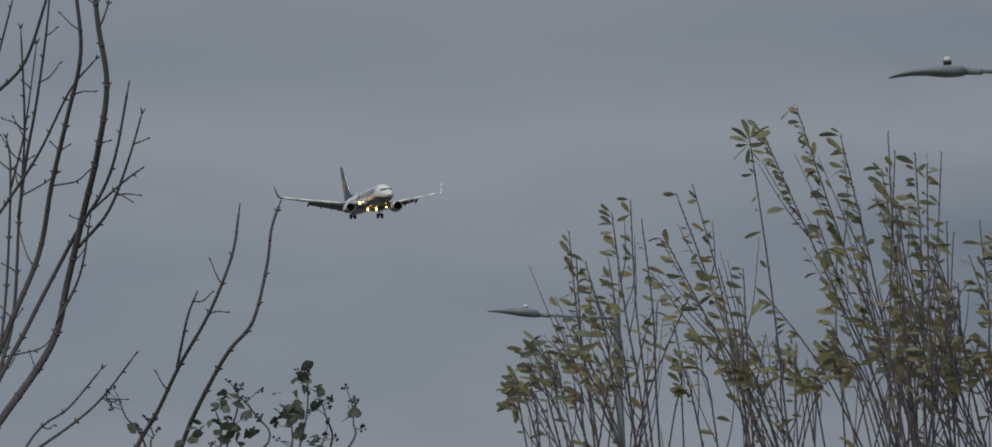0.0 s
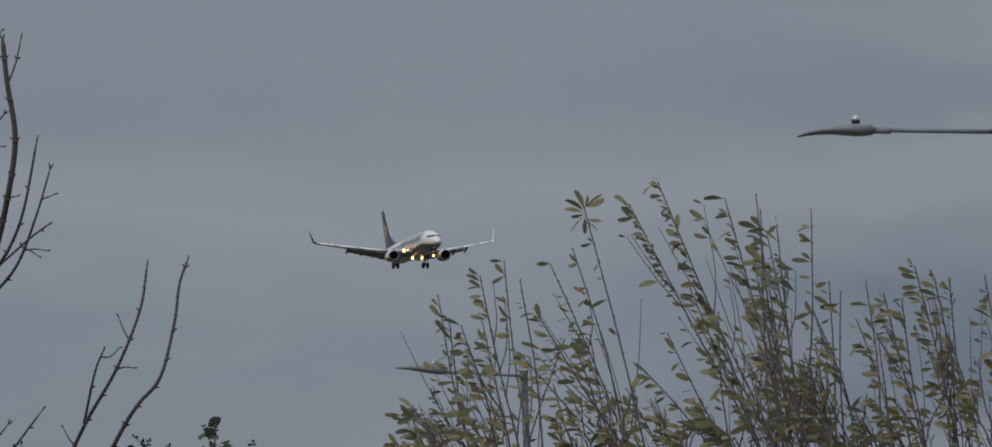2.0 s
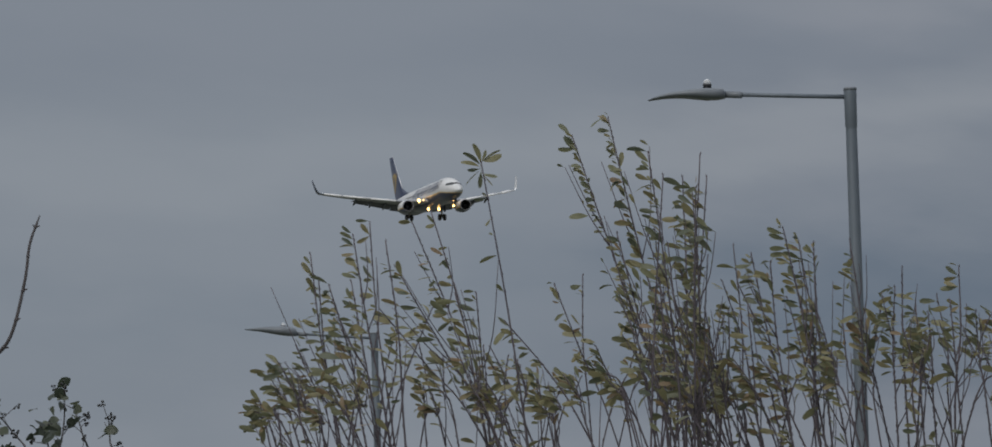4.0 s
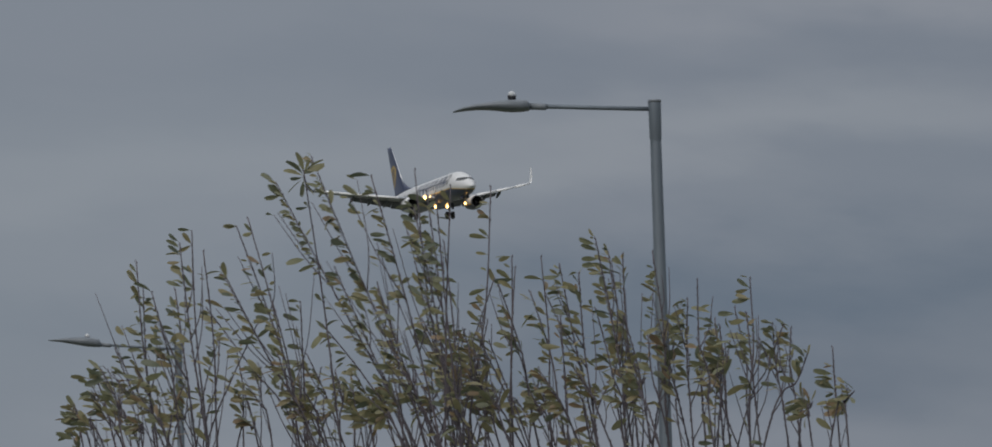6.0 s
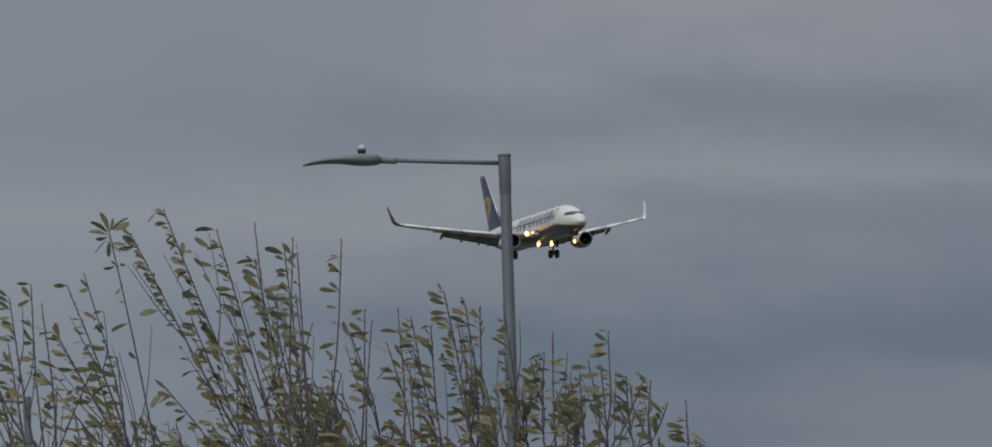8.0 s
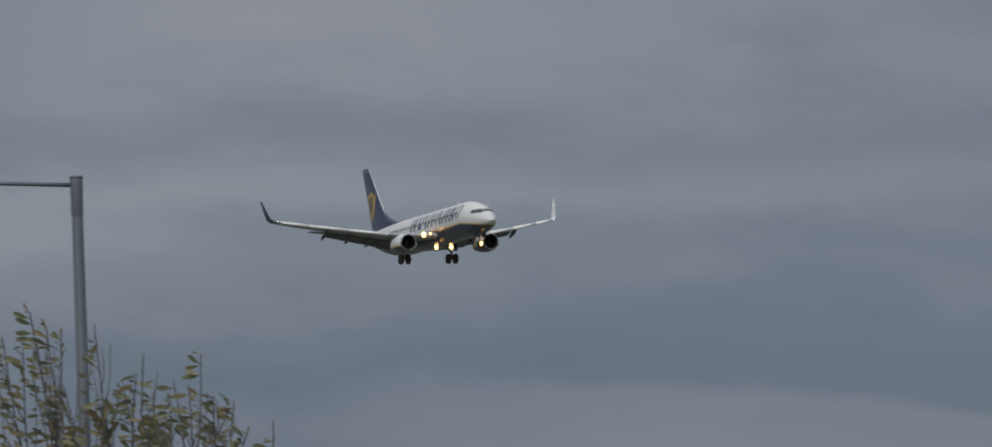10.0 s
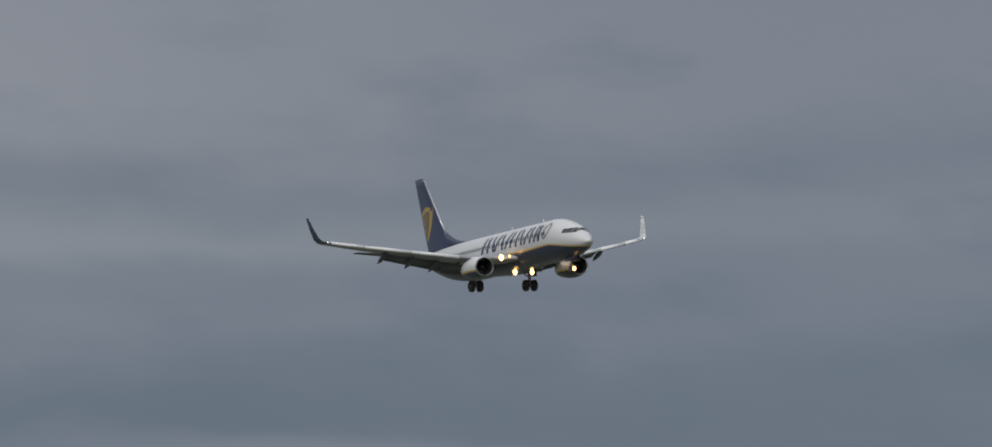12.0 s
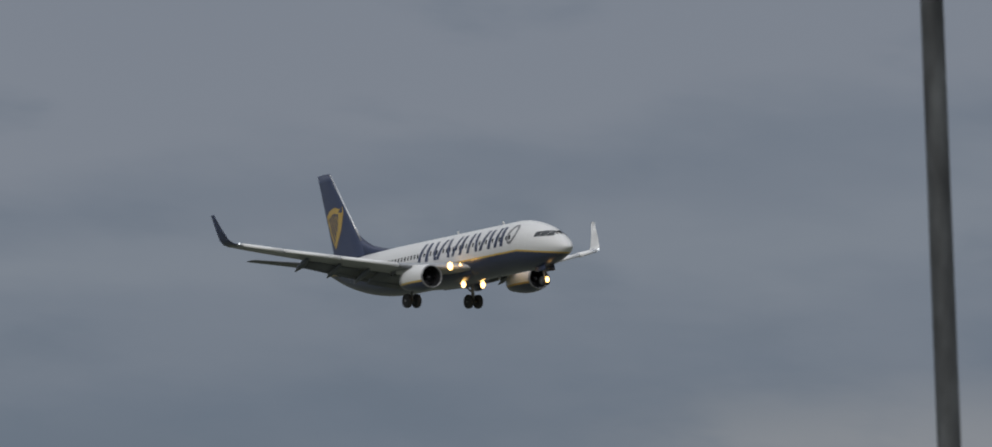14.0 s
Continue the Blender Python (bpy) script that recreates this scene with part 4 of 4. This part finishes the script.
        shoot = part("shoot", bm, WILLOW_BARK, shrub)
        shoot.matrix_basis = Matrix.Translation(piv)
        rest = bmesh.new()
        for k_leaf, (at, d) in enumerate([(line[-1] - Vector((0, 0, 0.004 * q)), Vector((0, 0, 1))) for q in range(rosette)] + spots):
            wind = Vector((-1.0, rnd.uniform(-0.7, 0.7), rnd.uniform(-0.75, 0.5)))
            out = Vector((rnd.uniform(-1, 1), rnd.uniform(-1, 1), 0.2))
            way = (wind * rnd.uniform(0.35, 1.15) + out * 0.6 + d * rnd.uniform(-0.2, 0.9)).normalized()
            if k_leaf < rosette:
                a = 2 * math.pi * k_leaf / rosette
                way = Vector((math.cos(a), 0.3 * math.sin(2.4 * k_leaf), 0.15 + 0.9 * math.sin(a)))
            m = leaf_pose(at + way * 0.008, way, rnd.uniform(-2.2, 2.2))
            size = 1.05 if k_leaf < rosette else rnd.uniform(0.38, 1.08)
            m = m @ Matrix.Diagonal((size, size, size, 1))
            me = rnd.choice(WILLOW_LEAVES)
            if single < 290:
                leaf = new("leaf", me)
                leaf.parent = shoot
                leaf.matrix_basis = m
                single += 1
            else:
                a = len(rest.verts)
                rest.from_mesh(me)
                rest.verts.ensure_lookup_table()
                bmesh.ops.transform(rest, matrix=m, verts=rest.verts[a:])
        if len(rest.verts):
            tagged(part("leaves", rest, LEAVES, shoot, "yellowing olive-green willow leaves"), kind="stuff")
        else:
            rest.free()
        SWAYING.append((shoot, piv, gust_of(clump, tx, tz, leafy), rnd.uniform(0.85, 1.15), rnd.uniform(0, 6.28)))
    part("trunk", trunk, WILLOW_BARK, shrub)
    return shrub


make_willow([(a + 0.04, b, c + 0.03, d) for a, b, c, d in SHOOTS_A] + [(-2.02, 2.60, -1.97, 0.5), (-1.95, 2.66, -1.86, 0.5), (-1.87, 2.66, -1.8, 0.6)], 13, 26.0, 11, "A", "low wind-bent willow shrub with thin yellowing leaves")
make_willow([(a, b, c, d * 1.1 if d > 0.5 else d) for a, b, c, d in SHOOTS_B], 19, 26.2, 12, "B", "tall wind-bent willow shrub with long leafy shoots")
make_willow([(a, b, c, d * 0.6) for a, b, c, d in SHOOTS_C], 18, 25.9, 13, "C", "dense tall willow shrub with olive and yellow leaves")
make_willow(SHOOTS_D, 15, 26.1, 14, "D", "willow shrub with sparse upright shoots and olive leaves")
make_willow([(a - 0.01, b - 0.01, c - 0.01, d + 0.3 if d > 0.2 else d) for a, b, c, d in SHOOTS_E], 10, 26.0, 15, "E", "thin willow shrub with few leaves, tallest at one side")


def make_ivy():
    """Fruiting ivy: dark glossy leaves and round umbels of berries on thin stalks."""
    rnd = random.Random(21)
    bush = tagged(new("ivy_bush"), "dark fruiting ivy with round leaves and berry heads", "ivy")
    y = 23.5
    shapes = [leaf_mesh("leaf", l, w, 0.2, c, IVY, 0.0) for l, w, c in ((0.050, 0.040, 0.2), (0.040, 0.036, 0.4), (0.046, 0.034, 0.05))]

    def spot(px, py):
        return Vector((-2.74 + (px - 340) * 0.00196, y + rnd.uniform(-0.12, 0.12), 2.43 - (py - 660) * 0.00196))
    root = Vector((-2.62, y, -0.05))
    stems = (((330, 800), (352, 700), (372, 640), (375, 612)), ((330, 800), (345, 690), (340, 640)), ((440, 820), (470, 720), (480, 650), (492, 590)), ((440, 820), (455, 690), (445, 640)), ((440, 820), (515, 710), (515, 660), (497, 620)), ((330, 800), (425, 700), (400, 655), (388, 630)), ((440, 820), (553, 710), (552, 670), (556, 635)), ((250, 820), (225, 690), (200, 650), (192, 620)), ((250, 820), (240, 700), (238, 680), (228, 650)), ((440, 820), (500, 720), (505, 690)))
    for pts in stems:
        first = spot(*pts[0])
        ctrl = [root, root.lerp(first, 0.6), first] + [spot(*p) for p in pts[1:]]
        line = curve_points(ctrl, 5)
        n = len(line)
        bm = bmesh.new()
        tube(bm, line, [0.008 - 0.0062 * (k / (n - 1)) ** 0.7 for k in range(n)], 6)
        ends = []
        for k in range(n - 9, n):
            if rnd.random() < 0.5:
                l = rnd.uniform(0.02, 0.06)
                way = Vector((rnd.uniform(-1, 1), rnd.uniform(-0.6, 0.6), rnd.uniform(0.1, 1))).normalized()
                tube(bm, [line[k], line[k] + way * l], [0.0015, 0.0011], 5)
                ends.append(line[k] + way * l)
        ends.append(line[-1])
        part("stem", bm, BARK, bush)
        for e in ends:
            if rnd.random() < 0.8:
                bm = bmesh.new()
                for _ in range(rnd.randint(3, 7)):
                    q = Vector((rnd.gauss(0, 1), rnd.gauss(0, 1), rnd.gauss(0, 1))).normalized() * rnd.uniform(0.006, 0.014)
                    tube(bm, [e, e + q], [0.0008, 0.0006], 4)
                    bmesh.ops.create_icosphere(bm, subdivisions=1, radius=rnd.uniform(0.0035, 0.005), matrix=Matrix.Translation(e + q))
                part("berry_head", bm, BERRY, bush, "round head of dark berries")
    for px, py, count, spread in ((345, 625, 4, 26), (365, 655, 4, 30), (362, 690, 5, 30), (300, 695, 2, 18), (480, 600, 4, 16), (455, 640, 4, 22), (475, 670, 5, 24), (475, 700, 4, 22), (440, 660, 2, 16), (495, 625, 2, 14), (395, 685, 2, 16), (330, 665, 3, 18), (205, 665, 0, 14), (555, 660, -1, 10)):
        for _ in range(count + 4):
            at = spot(px + rnd.gauss(0, 0.52) * spread, py + rnd.gauss(0, 0.42) * spread)
            way = Vector((rnd.uniform(-1, 1), rnd.uniform(-0.9, 0.3), rnd.uniform(-0.5, 0.5)))
            leaf = new("leaf", rnd.choice(shapes))
            leaf.parent = bush
            size = rnd.uniform(0.7, 1.1)
            leaf.matrix_basis = leaf_pose(at, way, rnd.uniform(-1.4, 1.4)) @ Matrix.Diagonal((size, size, size, 1))
    return bush


make_ivy()

# ---- motion: seconds and how far the tips lean with the gusts, in degrees ----
GUSTS = {
    "A": ((0, 0.5), (0.5, 1.4), (1, 0.9), (1.5, 0.4), (2, -3.2), (3.2, 1), (4.5, -2.5), (5, 2.7), (5.5, 1.2), (6, 0.6), (6.5, 0), (7, 1.1), (8.2, -1), (9.5, -0.1), (10, 0.1), (11, 0.8), (12.5, -0.6), (14, 0.2)),
    "S": ((0, 2.8), (0.5, 2.8), (1, 1.6), (1.5, 1), (2, -3.6), (3.2, 1), (4.5, 0), (5, 4.8), (5.5, 1.7), (6, 2.2), (6.5, 0), (7, -4.4), (8.2, -1), (9.5, -0.1), (10, 0.1), (11, 0.8), (12.5, -0.6), (14, 0.2)),
    "R": ((0, 3), (0.5, 3.2), (1, 2.3), (1.5, 3.4), (2, -0.9), (3.2, 1), (4.5, -0.3), (5, 3.6), (5.5, 3.4), (6, 2.2), (6.5, 0), (7, -0.2), (8.2, 0.5), (9.5, 0), (10, 0.5), (11, 0.8), (12.5, -0.6), (14, 0.2)),
    "B": ((0, 7.0), (0.5, 10.0), (1, 2.6), (1.5, 3.2), (2, 2.7), (3.2, 7), (4.5, 12.2), (5, 6.6), (5.5, 6.5), (6, 2.2), (6.5, 0), (7, -0.2), (8.2, 3), (9.5, 1), (10, 1.5), (11, 3), (12.5, 1), (14, 2)),
    "C": ((0, 5.0), (0.5, 7.6), (1, 0.2), (1.5, 2.4), (2, 2.2), (3.2, 5), (4.5, 11.0), (5, 5.6), (5.5, 5), (6, 2), (6.5, 0), (7, -2), (8.2, 1.5), (9.5, 1.5), (10, 1.5), (11, 1.8), (12.5, 0.6), (14, 1.2)),
    "M": ((0, 5.2), (0.5, 6.2), (1, -1.6), (1.5, 0.2), (2, -0.2), (3.2, 3), (4.5, 7.2), (5, 4.2), (5.5, 1.5), (6, 0.6), (6.5, 0), (7, -1.4), (8.2, 1.5), (9.5, 1.5), (10, 1.5), (11, 1.8), (12.5, 0.6), (14, 1.2)),
    "T": ((0, 0.7), (0.5, -0.3), (1, -1.7), (1.5, -2.6), (2, -3.5), (3.2, -1), (4.5, 1.7), (5, 1.1), (5.5, 0.7), (6, -0.4), (6.5, 0), (7, -4.4), (8.2, 0), (9.5, 0.8), (10, 1), (11, 1.8), (12.5, 0.6), (14, 1.2)),
    "D": ((0, -2), (0.5, -2.5), (1, -3.1), (1.5, -5), (2, -4.3), (3.2, -1), (4.5, -3.2), (5, 0.8), (5.5, 0.8), (6, -1.8), (6.5, 0), (7, -3.3), (8.2, -1), (9.5, -0.1), (10, 0.1), (11, 0.8), (12.5, -0.6), (14, 0.2)),
    "F": ((0, -1.8), (0.5, -2), (1, -2.8), (1.5, -4.2), (2, -3.6), (3.2, -1), (4.5, -2.5), (5, 1.4), (5.5, 1.5), (6, -2), (6.5, 0), (7, -4.2), (8.2, -1), (9.5, -0.1), (10, 0.1), (11, 0.8), (12.5, -0.6), (14, 0.2)),
    "E": ((0, -2), (0.5, -2), (1, -2.5), (1.5, -3), (2, -2.5), (3.2, -1), (4.5, -1.5), (5, 1), (5.5, -0.8), (6, -2.4), (6.5, -2.4), (7, -3), (8.2, -1), (9.5, 0.5), (10, 0.3), (11, 0.8), (12.5, -0.6), (14, 0.2)),
}


def flight(t, heading, pitch, bank, lift):
    """The airliner's pose: a three-degree approach, slowing a little, bobbing in the gusts."""
    along = Vector((18.322, -67.620, -3.704))
    at = Vector((-13.25, 1047.86, 69.07 + lift)) + along * ((t - 7.0) - 0.005733 * (t - 7.0) ** 2)
    return pose(*at) @ pose(0, 0, 0, 0, 0, 90 - heading) @ pose(0, 0, 0, 0, -pitch, 0) @ pose(0, 0, 0, bank, 0, 0)


def motions():
    attitudes = ((0, 159.8, 2.4, 0.4, 0.45), (0.5, 159.9, 2.5, 0.05, 0.15), (1, 160, 2.6, -0.3, 0), (2, 160.2, 2.4, -0.5, 0), (3.2, 160.1, 2.6, 0, -0.1), (4.5, 160, 2.9, 0.6, -0.2), (5, 160.1, 2.75, 0.85, -0.48), (5.5, 160.2, 2.6, 1.1, -0.16), (6.5, 160.6, 2.2, 1.5, 0.18), (7.2, 160.75, 1.9, 1.5, 0.26), (8.3, 160.9, 2, 0.8, 0.12), (9.5, 161, 2, 0, 0), (10.5, 161.15, 1.7, 0.1, 0), (11.5, 161.15, 1.5, 0.3, 0), (12.3, 161.1, 1.4, 0.5, 0), (13, 160.6, 1.9, -0.1, 0), (13.5, 160, 1.8, -0.4, 0), (14, 159.6, 1.6, -0.35, 0))
    walk(AIRLINER, [(t, flight(t, h, p, b, up)) for t, h, p, b, up in attitudes])
    for shoot, piv, clump, gain, phase in SWAYING:
        rows = [(t, pose(*piv, 0, lean * gain + 0.35 * math.sin(2.3 * t + phase), 0)) for t, lean in GUSTS[clump]]
        walk(shoot, rows)


motions()
